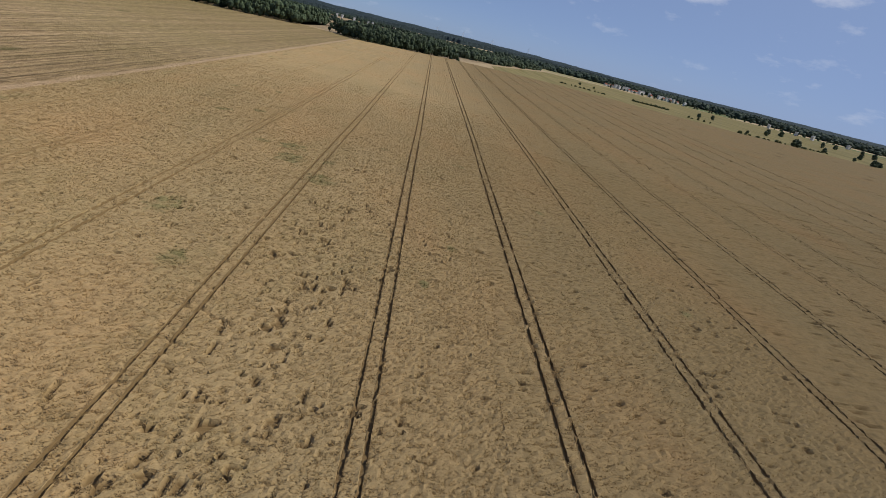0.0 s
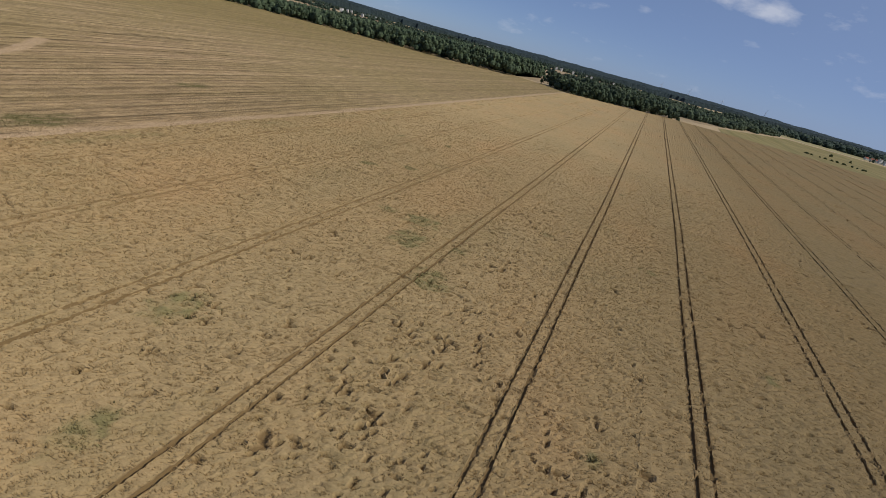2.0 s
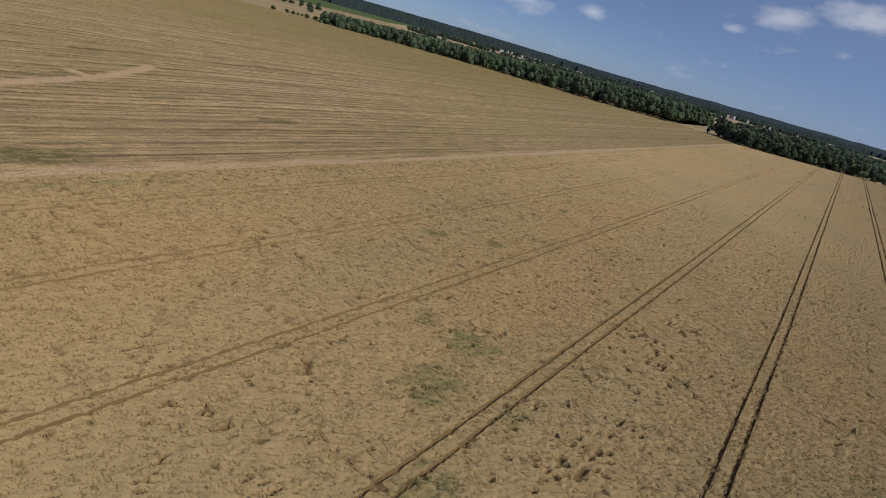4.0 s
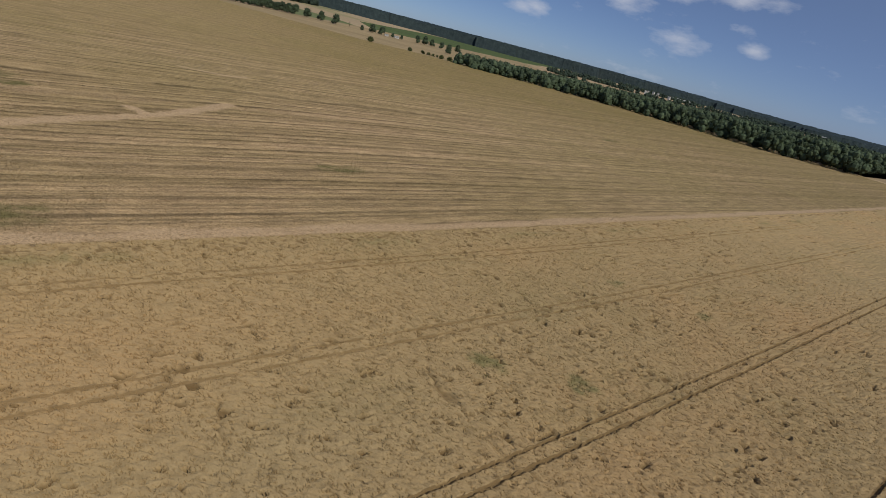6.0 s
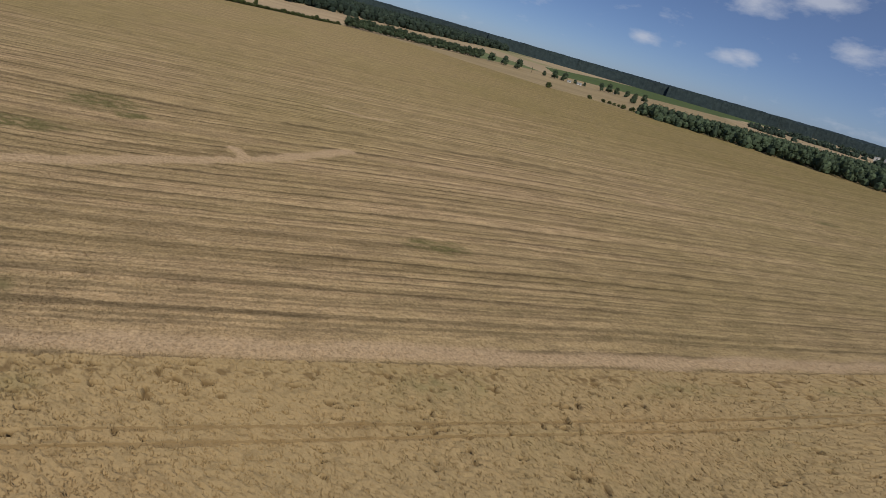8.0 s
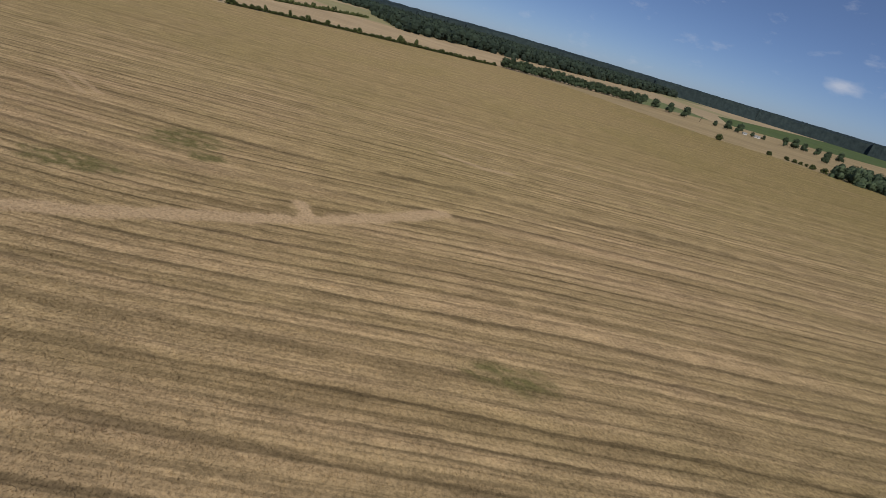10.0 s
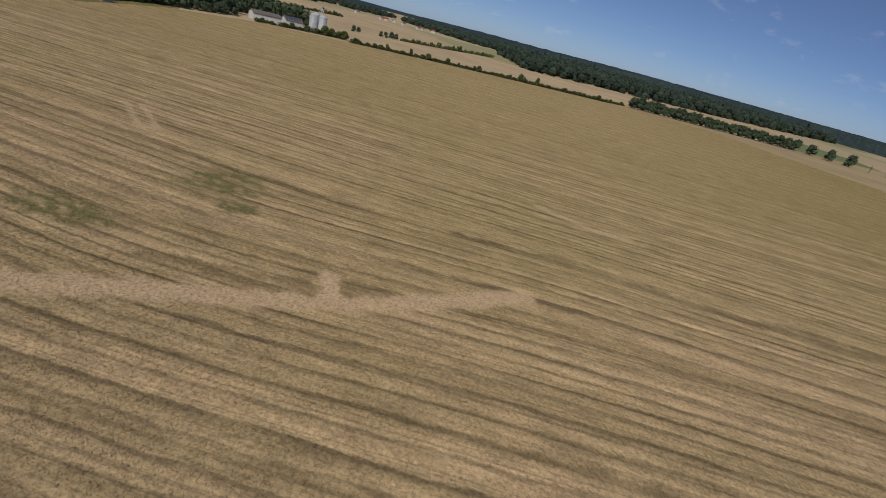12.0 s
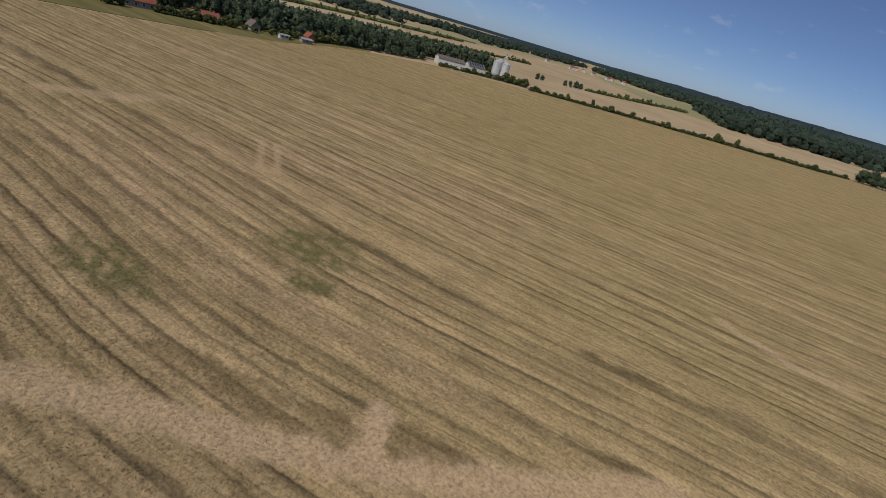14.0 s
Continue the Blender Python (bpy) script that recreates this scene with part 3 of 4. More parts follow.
def tufts(name, mat, x, y, z, tall, wide, lean, loose, seed, label, layers=()):
    """Single upright sprays, each one triangle, in great number."""
    rng = np.random.default_rng(seed)
    n = len(x)
    a = rng.uniform(0, np.pi, n)
    w = wide * rng.uniform(0.6, 1.4, n)
    h = tall * rng.uniform(0.75, 1.2, n)
    lx, ly = lean[0] * h + rng.normal(size=n) * loose * h, lean[1] * h + rng.normal(size=n) * loose * h
    base = np.stack([x, y, z], -1)
    side = np.stack([np.cos(a) * w, np.sin(a) * w, 0 * a], -1)
    top = base + np.stack([lx, ly, h], -1)
    co = np.stack([base - side, base + side, top], 1).reshape(-1, 3)
    me = mesh_from(name, co, np.arange(3 * n).reshape(-1, 3), mat)
    for key, fn in layers:
        at = me.attributes.new(key, "FLOAT", "POINT")
        at.data.foreach_set("value", np.repeat(fn(x, y).astype(np.float32), 3))
    return tagged(new(name, me), label, "crop", kind="stuff")


def build_tufts():
    rng = np.random.default_rng(21)
    n = 1250000
    x, y = rng.uniform(EDGE + 0.05, 62, n), 14 + 306 * rng.uniform(0, 1, n) ** 1.35
    x = x + sway(x, y)
    k = (wheat_gap(x, y) < rng.uniform(0.15, 0.6, n)) & (rng.uniform(size=n) < ear_density(x, y))
    x, y = x[k], y[k]
    grow = np.interp(y, [60, 200, 320], [1.0, 1.35, 1.7])
    tufts("wheat_ears", EARS, x, y, ear_tops(x, y) - 0.06, 0.2, 0.065 * grow, (-0.3, -0.2), 0.45, 22, "bent ripe wheat ears above the crop", (("weed", wheat_weed),))
    n = 850000
    x, y = EDGE - 150 * rng.uniform(0, 1, n) ** 1.3, rng.uniform(28, 290, n)
    thin = np.interp(y, [28, 60, 150, 290], [0, 1, 1, 0]) * np.interp(x, [-243, -200, EDGE], [0, 0.8, 1])
    k = (rng.uniform(size=n) < thin) & (rng.uniform(size=n) > 0.5 * trail(x, y))
    x, y = x[k], y[k]
    x = x + sway(x, y)
    tufts("straw_tufts", STRAW, x, y, stubble_height(x, y) - 0.02, 0.13 + 0.06 * seam(x, y), 0.05, (0, 0), 0.55, 23, "short cut straw stalks of the stubble",
          (("swath", swath_coord), ("cut", cut_phase), ("trail", trail), ("weed", stubble_weed), ("dark", stubble_dark)))


def flat_field(name, poly, z, mat, label):
    bm = bmesh.new()
    top = [bm.verts.new((x, y, z)) for x, y in poly]
    low = [bm.verts.new((x, y, z - 0.3)) for x, y in poly]
    bmesh.ops.triangulate(bm, faces=[bm.faces.new(top)])
    for k in range(len(top)):
        j = (k + 1) % len(top)
        bm.faces.new((top[k], low[k], low[j], top[j]))
    bmesh.ops.recalc_face_normals(bm, faces=bm.faces[:])
    me = bpy.data.meshes.new(name)
    bm.to_mesh(me)
    bm.free()
    me.materials.append(mat)
    return tagged(new(name, me), label, "field", kind="structure")


# ---- trees ----
def leaf_cloud(rng, centres, radii, count, size):
    """Small bent leaf sprays over ellipsoids: positions and quads."""
    k = rng.integers(0, len(centres), count)
    d = rng.normal(size=(count, 3))
    d /= np.linalg.norm(d, axis=1, keepdims=True)
    p = centres[k] + d * radii[k] * rng.uniform(0.72, 1.14, (count, 1))
    a = rng.normal(size=(count, 3)) + d * 0.2
    a /= np.linalg.norm(a, axis=1, keepdims=True)
    b = np.cross(a, rng.normal(size=(count, 3)))
    b /= np.linalg.norm(b, axis=1, keepdims=True)
    s = size * rng.uniform(0.6, 1.3, (count, 1))
    co = np.stack([p - a * s, p - b * s * 0.6, p + a * s, p + b * s * 0.6 + d * s * 0.4], 1).reshape(-1, 3)
    return co, np.arange(count * 4).reshape(-1, 4)


def core_blobs(rng, centres, radii, shrink=0.8):
    """Uneven inner masses that keep the crown from being see-through."""
    u, v = np.meshgrid(np.linspace(0, 2 * np.pi, 6, endpoint=False), np.linspace(0.35, np.pi - 0.35, 4))
    ball = np.stack([np.cos(u) * np.sin(v), np.sin(u) * np.sin(v), np.cos(v)], -1).reshape(-1, 3)
    q = [[r * 6 + c, (r + 1) * 6 + c, (r + 1) * 6 + (c + 1) % 6, r * 6 + (c + 1) % 6] for r in range(3) for c in range(6)]
    q += [[0, 1, 2, 3], [0, 3, 4, 5], [18, 21, 20, 19], [18, 23, 22, 21]]
    q = np.array(q)
    n = len(centres)
    co = centres[:, None] + ball[None] * radii[:, None] * shrink * rng.uniform(0.85, 1.1, (n, 24, 1))
    return co.reshape(-1, 3), (q[None] + 24 * np.arange(n)[:, None, None]).reshape(-1, 4)


def joined(*pairs):
    co, qs, at = [], [], 0
    for c, q in pairs:
        co.append(c)
        qs.append(q + at)
        at += len(c)
    return np.concatenate(co), np.concatenate(qs)


def part(name, bm, mat, parent, label=""):
    me = bpy.data.meshes.new(name)
    bm.normal_update()
    bm.to_mesh(me)
    bm.free()
    me.materials.append(mat)
    ob = new(name, me)
    ob.parent = parent
    if label:
        tagged(ob, label)
    return ob


def limb(bm, a, b, ra, rb, seg=7):
    a, b = Vector(a), Vector(b)
    turn = (b - a).to_track_quat("Z", "Y").to_matrix()
    rings = []
    for p, r in ((a, ra), ((a + b) / 2 + turn @ Vector((ra * 0.3, 0, 0)), (ra + rb) / 2), (b, rb)):
        rings.append([bm.verts.new(p + turn @ Vector((r * math.cos(t), r * math.sin(t), 0))) for t in np.linspace(0, 2 * np.pi, seg, endpoint=False)])
    for lo, hi in zip(rings, rings[1:]):
        for k in range(seg):
            bm.faces.new((lo[k], lo[(k + 1) % seg], hi[(k + 1) % seg], hi[k]))
    bm.faces.new(rings[-1])


def make_tree(name, seed, h, w, clear, mat, label, category="tree", leaves=900, leaf=0.55):
    """A trunk with limbs and an uneven crown; it stands at the origin."""
    rng = np.random.default_rng(seed)
    root = new(name)
    tagged(root, label, category)
    n = 12
    ang = rng.uniform(0, 6.28, n)
    rad = w * 0.5 * rng.uniform(0.15, 0.62, n) * np.interp(np.linspace(0, 1, n), [0, 0.5, 1], [1, 1, 0.55])
    z = clear + (h - clear) * np.linspace(0.1, 0.8, n) + rng.uniform(-0.05, 0.05, n)
    c = np.stack([rad * np.cos(ang), rad * np.sin(ang), z], -1)
    c[0] = (0, 0, h * 0.8)
    r = np.stack([w * rng.uniform(0.2, 0.3, n)] * 2 + [(h - clear) * rng.uniform(0.17, 0.26, n)], -1)
    bm = bmesh.new()
    limb(bm, (0, 0, -0.2), (0, 0, clear + (h - clear) * 0.45), h * 0.028 + 0.05, h * 0.012)
    for k in range(1, 6):
        limb(bm, (0, 0, clear * 0.8 + 0.1 * k), c[k], h * 0.011 + 0.02, 0.03, 5)
    part("trunk", bm, BARK, root)
    co, q = joined(leaf_cloud(rng, c, r, leaves, leaf), core_blobs(rng, c, r))
    co[:, 2] = np.maximum(co[:, 2], clear * 0.5 + 0.05)
    cr = new("crown", mesh_from("crown", co, q, mat))
    cr.parent = root
    return root


def scaled(x, y, z, turn, s, sz=None):
    return Matrix.LocRotScale((x, y, z), Euler((0, 0, turn)), (s, s, sz or s))


def woodland(name, spots, hs, ws, mat, label, seed, leaves=46, leaf=1.3):
    """Many crowns as one mass."""
    rng = np.random.default_rng(seed)
    n = len(spots)
    tall = np.minimum(ws * 0.46, hs * 0.42)
    c1 = np.stack([spots[:, 0], spots[:, 1], hs - tall], -1)
    r1 = np.stack([ws * 0.42, ws * 0.42, tall], -1)
    turn = rng.uniform(0, 6.28, n)
    c2 = c1 + np.stack([ws * 0.3 * np.cos(turn), ws * 0.3 * np.sin(turn), -hs * 0.22], -1)
    c3 = c1 + np.stack([-ws * 0.28 * np.cos(turn), -ws * 0.28 * np.sin(turn), -hs * 0.42], -1)
    c = np.concatenate([c1, c2, c3])
    r = np.concatenate([r1, r1 * (0.9, 0.9, 1.0), r1 * (1.05, 1.05, 1.0)])
    parts = [core_blobs(rng, c, r, 0.8), leaf_cloud(rng, c, r, n * leaves, leaf)]
    co, q = joined(*parts)
    co[:, 2] = np.maximum(co[:, 2], 0.1)
    return tagged(new(name, mesh_from(name, co, q, mat)), label, "woodland", kind="stuff")


def along(pts, gap, rng, wobble=0.3):
    """Places along a line at about that gap."""
    out = []
    for (ax, ay), (bx, by) in zip(pts, pts[1:]):
        d = math.hypot(bx - ax, by - ay)
        for k in range(max(1, round(d / gap))):
            t = (k + 0.5 + rng.uniform(-wobble, wobble)) / max(1, round(d / gap))
            out.append((ax + t * (bx - ax), ay + t * (by - ay)))
    return out


def fill(poly, gap, rng):
    xs, ys = zip(*poly)
    X, Y = np.meshgrid(np.arange(min(xs), max(xs), gap), np.arange(min(ys), max(ys), gap))
    X = X.ravel() + rng.uniform(-0.45, 0.45, X.size) * gap
    Y = Y.ravel() + rng.uniform(-0.45, 0.45, Y.size) * gap
    k = inside(X, Y, poly)
    return np.stack([X[k], Y[k]], -1)


def build_far_woods():
    """The wooded skyline all round, as a bumpy canopy with open strips in front."""
    for name, start, end, na, inner in (("distant_woods", 30, 262, 1500, 20.0), ("distant_woods", 262, 390, 240, 90.0)):
        rr = np.concatenate([np.arange(1900, 3400, inner * 1.5), np.arange(3400, 4900, 90.0)])
        A, R = np.meshgrid(np.radians(np.linspace(start, end, na)), rr)
        X, Y = -60 + R * np.cos(A), 80 + R * np.sin(A)
        wood = vnoise(X / 520 + 7, Y / 300, 41) * 0.7 + vnoise(X / 160, Y / 160, 42) * 0.3
        on = ((wood > 0.54) & (R > 2450)) | (R > 3350) | ((R > 2150 + 260 * vnoise(X / 420, Y / 420, 45)) & (A > radians(126)) & (A < radians(188)))
        Z = np.where(on, 12 + 8 * vnoise(X / 60, Y / 60, 43) + 3.0 * hash2(X, Y, 44), -1.0)
        Z += np.where(R > 3300, np.interp(R, [3300, 4900], [0, 18]) * vnoise(X / 900, Y / 900, 47), 0)
        Z = np.where(on, Z * np.interp(np.degrees(A), [30, 65, 80, 185, 195, 262, 300], [0.5, 0.6, 1, 1, 0.3, 0.3, 0.6]), Z)
        Z = np.where(on, Z + 18 * step(radians(108), radians(128), A) * step(radians(186), radians(170), A), Z)
        idx = np.arange(A.size).reshape(A.shape)
        quads = np.stack([idx[:-1, :-1], idx[1:, :-1], idx[1:, 1:], idx[:-1, 1:]], -1).reshape(-1, 4)
        z = Z.ravel()
        quads = quads[(z[quads] > 0).any(1)]
        co = np.stack([X, Y, Z], -1).reshape(-1, 3)
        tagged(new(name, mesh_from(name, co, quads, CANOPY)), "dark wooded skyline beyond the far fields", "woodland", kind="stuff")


build_ground()
build_stubble()
build_wheat()
build_tufts()
flat_field("cut_field", [(-556, -10), (-622, 58), (-692, 148), (-737, 214), (-772, 244), (-870, 470), (-1400, 700), (-1250, 350), (-1030, 150), (-1000, 30), (-900, -2), (-785, -38), (-690, -70)], -0.03, TAN_FIELD, "pale cut grain field behind the hedge")
flat_field("cut_field", [(-600, -100), (-690, -74), (-785, -42), (-900, -6), (-1000, 26), (-1500, -260), (-1500, -330), (-880, -400)], -0.045, TAN_FIELD, "pale cut grain field behind the silos")
flat_field("cut_field", [(-558, 540), (-600, 508), (-614, 456), (-762, 332), (-774, 250), (-868, 470), (-1008, 692), (-1150, 1248), (-700, 960), (-640, 640)], -0.035, DULL_FIELD, "pale cut grain field beside the tree row")
flat_field("cut_field", [(-185, 812), (40, 895), (150, 1170), (60, 1720), (-100, 2500), (-1000, 2500), (-1400, 1900), (-1140, 1252), (-630, 905), (-420, 1055), (-185, 1005)], -0.04, TAN_FIELD, "pale cut grain field behind the forest")
flat_field("meadow", [(95, 874), (212, 870), (432, 762), (664, 752), (1100, 690), (1500, 1100), (700, 1500), (300, 1500), (100, 1000)], -0.03, MEADOW, "dry olive meadow beyond the wheat")
flat_field("verge", [(-150, -120), (-205, -94), (-260, -80), (-297, -72), (-345, -68), (-385, -76), (-440, -82), (-440, -100), (-300, -134), (-150, -150)], 0.1, VERGE, "rough olive grass before the farm houses")
flat_field("green_field", [(-640, -380), (-842, -388), (-963, -372), (-1111, -356), (-1150, -390), (-960, -425), (-620, -440)], -0.02, GREEN_FIELD, "green crop field behind the cut land")
flat_field("green_field", [(-1010, 690), (-1300, 820), (-1700, 1300), (-2000, 2000), (-1500, 1900), (-1150, 1250)], -0.025, GREEN_FIELD, "green crop field before the far woods")

RNG = np.random.default_rng(7)
build_far_woods()
FOREST = [(-556, 536), (-460, 630), (-355, 690), (-250, 718), (-182, 770), (-190, 1020), (-420, 1090), (-600, 870), (-645, 630)]
spots = fill(FOREST, 8.2, RNG)
woodland("forest", spots, RNG.uniform(11, 21, len(spots)) * np.interp(spots[:, 0], [-620, -420, -230], [0.62, 0.95, 1.25]), RNG.uniform(6.5, 12, len(spots)), LEAF, "dense mixed forest at the field's edge", 11, 46, 0.85)
BELT = [(-150, 800), (-94, 750), (-40, 797), (28, 858), (34, 885), (-40, 850), (-110, 830)]
spots = fill(BELT, 6.5, RNG)
woodland("tree_belt", spots, RNG.uniform(11, 19, len(spots)), RNG.uniform(6, 9.5, len(spots)), LEAF, "belt of dark broadleaf trees at the end of the wheat", 12)
GROVE = [(60, 1010), (150, 1150), (290, 1530), (250, 1700), (60, 1700), (-200, 1300)]
spots = fill(GROVE, 17, RNG)
woodland("grove", spots, RNG.uniform(10, 17, len(spots)), RNG.uniform(14, 19, len(spots)), LEAF, "wood of dark trees beyond the meadow", 13, 24, 2.0)
WOOD_W = [(-968, 120), (-1040, 190), (-1120, 270), (-1300, 470), (-1560, 720), (-1900, 1000), (-2100, 800), (-1900, 200), (-1330, 20)]
spots = fill(WOOD_W, 19, RNG)
woodland("dark_wood", spots, RNG.uniform(18, 26, len(spots)), RNG.uniform(16, 22, len(spots)), LEAF_FAR, "large dark wood behind the cut fields", 14, 22, 2.2)
WOOD_S = [(-520, -520), (-900, -460), (-1160, -400), (-1500, -420), (-1760, -380), (-2100, -420), (-1700, -800), (-900, -800)]
spots = fill(WOOD_S, 24, RNG)
spots = spots[vnoise(spots[:, 0] / 130, spots[:, 1] / 60, 91) > 0.42]
woodland("far_wood", spots, RNG.uniform(8, 17, len(spots)), RNG.uniform(12, 22, len(spots)), LEAF_FAR, "scattered dark woods and tree rows behind the green field", 16, 22, 2.2)
WOOD_N = [(300, 1740), (520, 1760), (760, 1660), (1100, 1500), (1500, 1330), (2100, 1500), (1500, 2000), (700, 2300), (200, 2200)]
spots = fill(WOOD_N, 27, RNG)
woodland("far_wood", spots, RNG.uniform(12, 20, len(spots)), RNG.uniform(20, 28, len(spots)), LEAF_FAR, "dark wood behind the far white village", 17, 16, 2.6)
WOOD_FW = [(-1660, -190), (-1800, -340), (-2400, -420), (-2500, 100), (-1900, 210), (-1620, 40), (-1560, -60)]
spots = fill(WOOD_FW, 25, RNG)
woodland("far_wood", spots, RNG.uniform(11, 18, len(spots)), RNG.uniform(20, 27, len(spots)), LEAF_FAR, "dark wood on the skyline behind the cut fields", 18, 16, 2.6)
OPEN_LAND = [(-640, 980), (-430, 1120), (-180, 1040), (40, 920), (140, 1170), (60, 1720), (-100, 2400), (-900, 2450), (-1350, 1900), (-1100, 1260)]
spots = fill(OPEN_LAND, 15, RNG)
spots = spots[(vnoise(spots[:, 0] / 190 + 3, spots[:, 1] / 60, 92) * 0.7 + vnoise(spots[:, 0] / 40, spots[:, 1] / 40, 93) * 0.3) > 0.68]
woodland("tree_clumps", spots, RNG.uniform(7, 14, len(spots)), RNG.uniform(9, 16, len(spots)), LEAF_FAR, "rows and clumps of trees between the far fields", 19, 18, 1.5)
# ---- single trees and hedges ----
def place(kinds, k, x, y, s, group, sz=None):
    t = copy_thing(kinds[k % len(kinds)], scaled(x, y, 0, RNG.uniform(0, 6.28), s, sz))
    return tagged(t, group=group)


def stand(ob, x, y, s=1.0, turn=0.4):
    ob.matrix_basis = scaled(x, y, 0, turn, s)
    return ob


trees = [make_tree("tree", s, 13, 13, 0.9, LEAF, "round-crowned dark green field tree", leaves=650) for s in (1, 2, 3)]
tall_trees = [make_tree("tree", s, 15, 9.5, 1.6, LEAF, "tall dark green tree beside the settlement", leaves=650) for s in (8, 9)]
bushes = [make_tree("bush", s, 4, 5, 0.15, LEAF_OLIVE, "low olive green hedge bush", "bush", 520, 0.3) for s in (4, 5, 6)]
stand(trees[0], 33, 852, 0.75), stand(trees[1], 531, 769, 0.8), stand(trees[2], 628, 742, 0.8)
stand(tall_trees[0], -272, -126, 0.9), stand(tall_trees[1], -284, -128, 0.85)
stand(bushes[0], 300, 1150, 1.2), stand(bushes[1], 322, 1120, 1.0), stand(bushes[2], 412, 872, 0.9)

for k, (x, y) in enumerate(along([(-772, 248), (-800, 318), (-858, 466)], 6.5, RNG, 0.25)):
    place(trees, k, x, y, RNG.uniform(1.1, 1.4), "row of field trees")
for k, (x, y, s) in enumerate([(-862, 470, 1.15), (-858, 488, 1.0), (-850, 507, 1.05), (-842, 528, 1.2), (-842, 575, 0.6), (-845, 596, 1.0), (-846, 614, 1.05), (-846, 636, 0.5), (-848, 655, 0.5),
                              (-850, 690, 1.0), (-850, 706, 1.1), (-850, 722, 0.9), (-848, 742, 0.9), (-846, 758, 0.8), (-842, 775, 1.0), (-760, 690, 0.6), (-720, 660, 0.8)]):
    place(trees, k, x, y, s * 1.3, "row of field trees")
for k, (x, y) in enumerate(along([(-556, -9), (-622, 60), (-690, 150), (-736, 214), (-768, 243)], 2.3, RNG)):
    place(bushes, k, x, y, RNG.uniform(0.75, 1.15), "hedge beside the cut field", RNG.choice([0.5, 0.65, 0.8, 1.15, 1.6], p=[0.32, 0.33, 0.2, 0.1, 0.05]))
for k, (x, y, s) in enumerate([(-607, 457, 1.5), (-598, 507, 1.3), (-596, 525, 1.35), (-593, 532, 0.9), (-590, 537, 1.0), (-588, 542, 1.0), (-574, 538, 1.2), (-566, 545, 1.6)]):
    place(bushes, k, x, y, s, "bushes on the field margin", s * 0.8)
for k, (x, y) in enumerate(along([(-700, -66), (-720, -62)], 9, RNG) + along([(-748, -48), (-778, -36)], 9, RNG)):
    place(trees, k, x, y, RNG.uniform(0.5, 0.85), "trees on the far hedge")
for pts, label in (([(-785, -34), (-900, 2), (-1065, 48)], "far dark hedge between pale cut fields"), ([(-545, -235), (-640, -240), (-800, -225), (-980, -190)], "far dark hedge behind the settlement"),
                   ([(-480, -330), (-700, -360), (-1000, -330)], "far dark hedge beside the green field")):
    spots = np.array(along(pts, 3.4, RNG, 0.5))
    woodland("hedge", spots, RNG.uniform(2.5, 5.5, len(spots)) * RNG.choice([0.7, 1.0, 1.6], len(spots), p=[0.3, 0.55, 0.15]), RNG.uniform(4, 6.5, len(spots)), LEAF_OLIVE, label, 31, 40, 0.5)
# meadow and right-hand margin of the wheat
for k, (x, y) in enumerate(along([(353, 975), (418, 968)], 2.6, RNG) + along([(408, 874), (440, 850)], 8, RNG) + along([(436, 770), (530, 772), (600, 800)], 9, RNG) + along([(225, 1010), (300, 960)], 9, RNG)):
    place(bushes, k, x, y, RNG.uniform(0.6, 1.3), "bushes on the meadow", RNG.uniform(0.5, 0.9))
for k, (x, y, s) in enumerate([(470, 800, 0.6), (545, 800, 0.95), (556, 812, 1.0), (570, 830, 0.9), (603, 812, 0.8), (620, 770, 0.6), (634, 746, 0.9), (645, 752, 0.8), (700, 860, 0.9), (560, 900, 0.9), (600, 960, 1.0), (650, 1000, 1.1), (720, 980, 1.1), (790, 1040, 1.0), (840, 1000, 1.1), (880, 1080, 1.0), (930, 1010, 1.0), (470, 960, 0.8), (520, 1010, 0.9)]):
    place(trees, k, x, y, s, "trees beyond the meadow")
# settlement
for k, (x, y) in enumerate(along([(-262, -124), (-318, -116)], 7, RNG) + along([(-338, -118), (-366, -104), (-372, -96)], 6.5, RNG) + along([(-388, -100), (-440, -94), (-508, -84)], 6.5, RNG)):
    place(tall_trees, k, x, y + RNG.uniform(-3, 3), RNG.uniform(0.85, 1.15), "trees round the settlement")
for k, (x, y, s) in enumerate([(-322, -94, 0.9), (-327, -93, 0.8), (-333, -92, 1.0), (-312, -98, 0.9), (-305, -101, 1.1), (-284, -104, 1.2), (-279, -106, 1.5), (-345, -86, 0.8), (-356, -86, 0.9), (-366, -84, 1.0), (-336, -92, 1.1), (-342, -90, 0.9), (-388, -87, 1.2), (-396, -88, 1.4), (-404, -90, 1.3), (-412, -90, 1.2), (-508, -62, 0.9), (-522, -54, 0.8), (-530, -49, 0.9),
                              (-541, -41, 1.2), (-548, -36, 1.2), (-555, -32, 1.5), (-560, -28, 1.6), (-563, -23, 1.6), (-566, -19, 1.4), (-562, -30, 1.2), (-555, -38, 1.0)]):
    place(bushes, k, x, y, s, "bushes round the settlement")
for k, (x, y) in enumerate(along([(-300, -102), (-318, -98), (-336, -95)], 3.5, RNG) + along([(-338, -101), (-349, -103)], 3.5, RNG) + along([(-362, -92), (-377, -88), (-392, -90), (-420, -92)], 3.2, RNG) + along([(-500, -66), (-528, -50), (-550, -36), (-566, -22)], 3.4, RNG)):
    place(bushes, k, x, y + RNG.uniform(-1, 1), RNG.uniform(0.8, 1.4), "bushes round the settlement", RNG.uniform(0.35, 0.7) if x < -495 else RNG.uniform(0.6, 1.2))
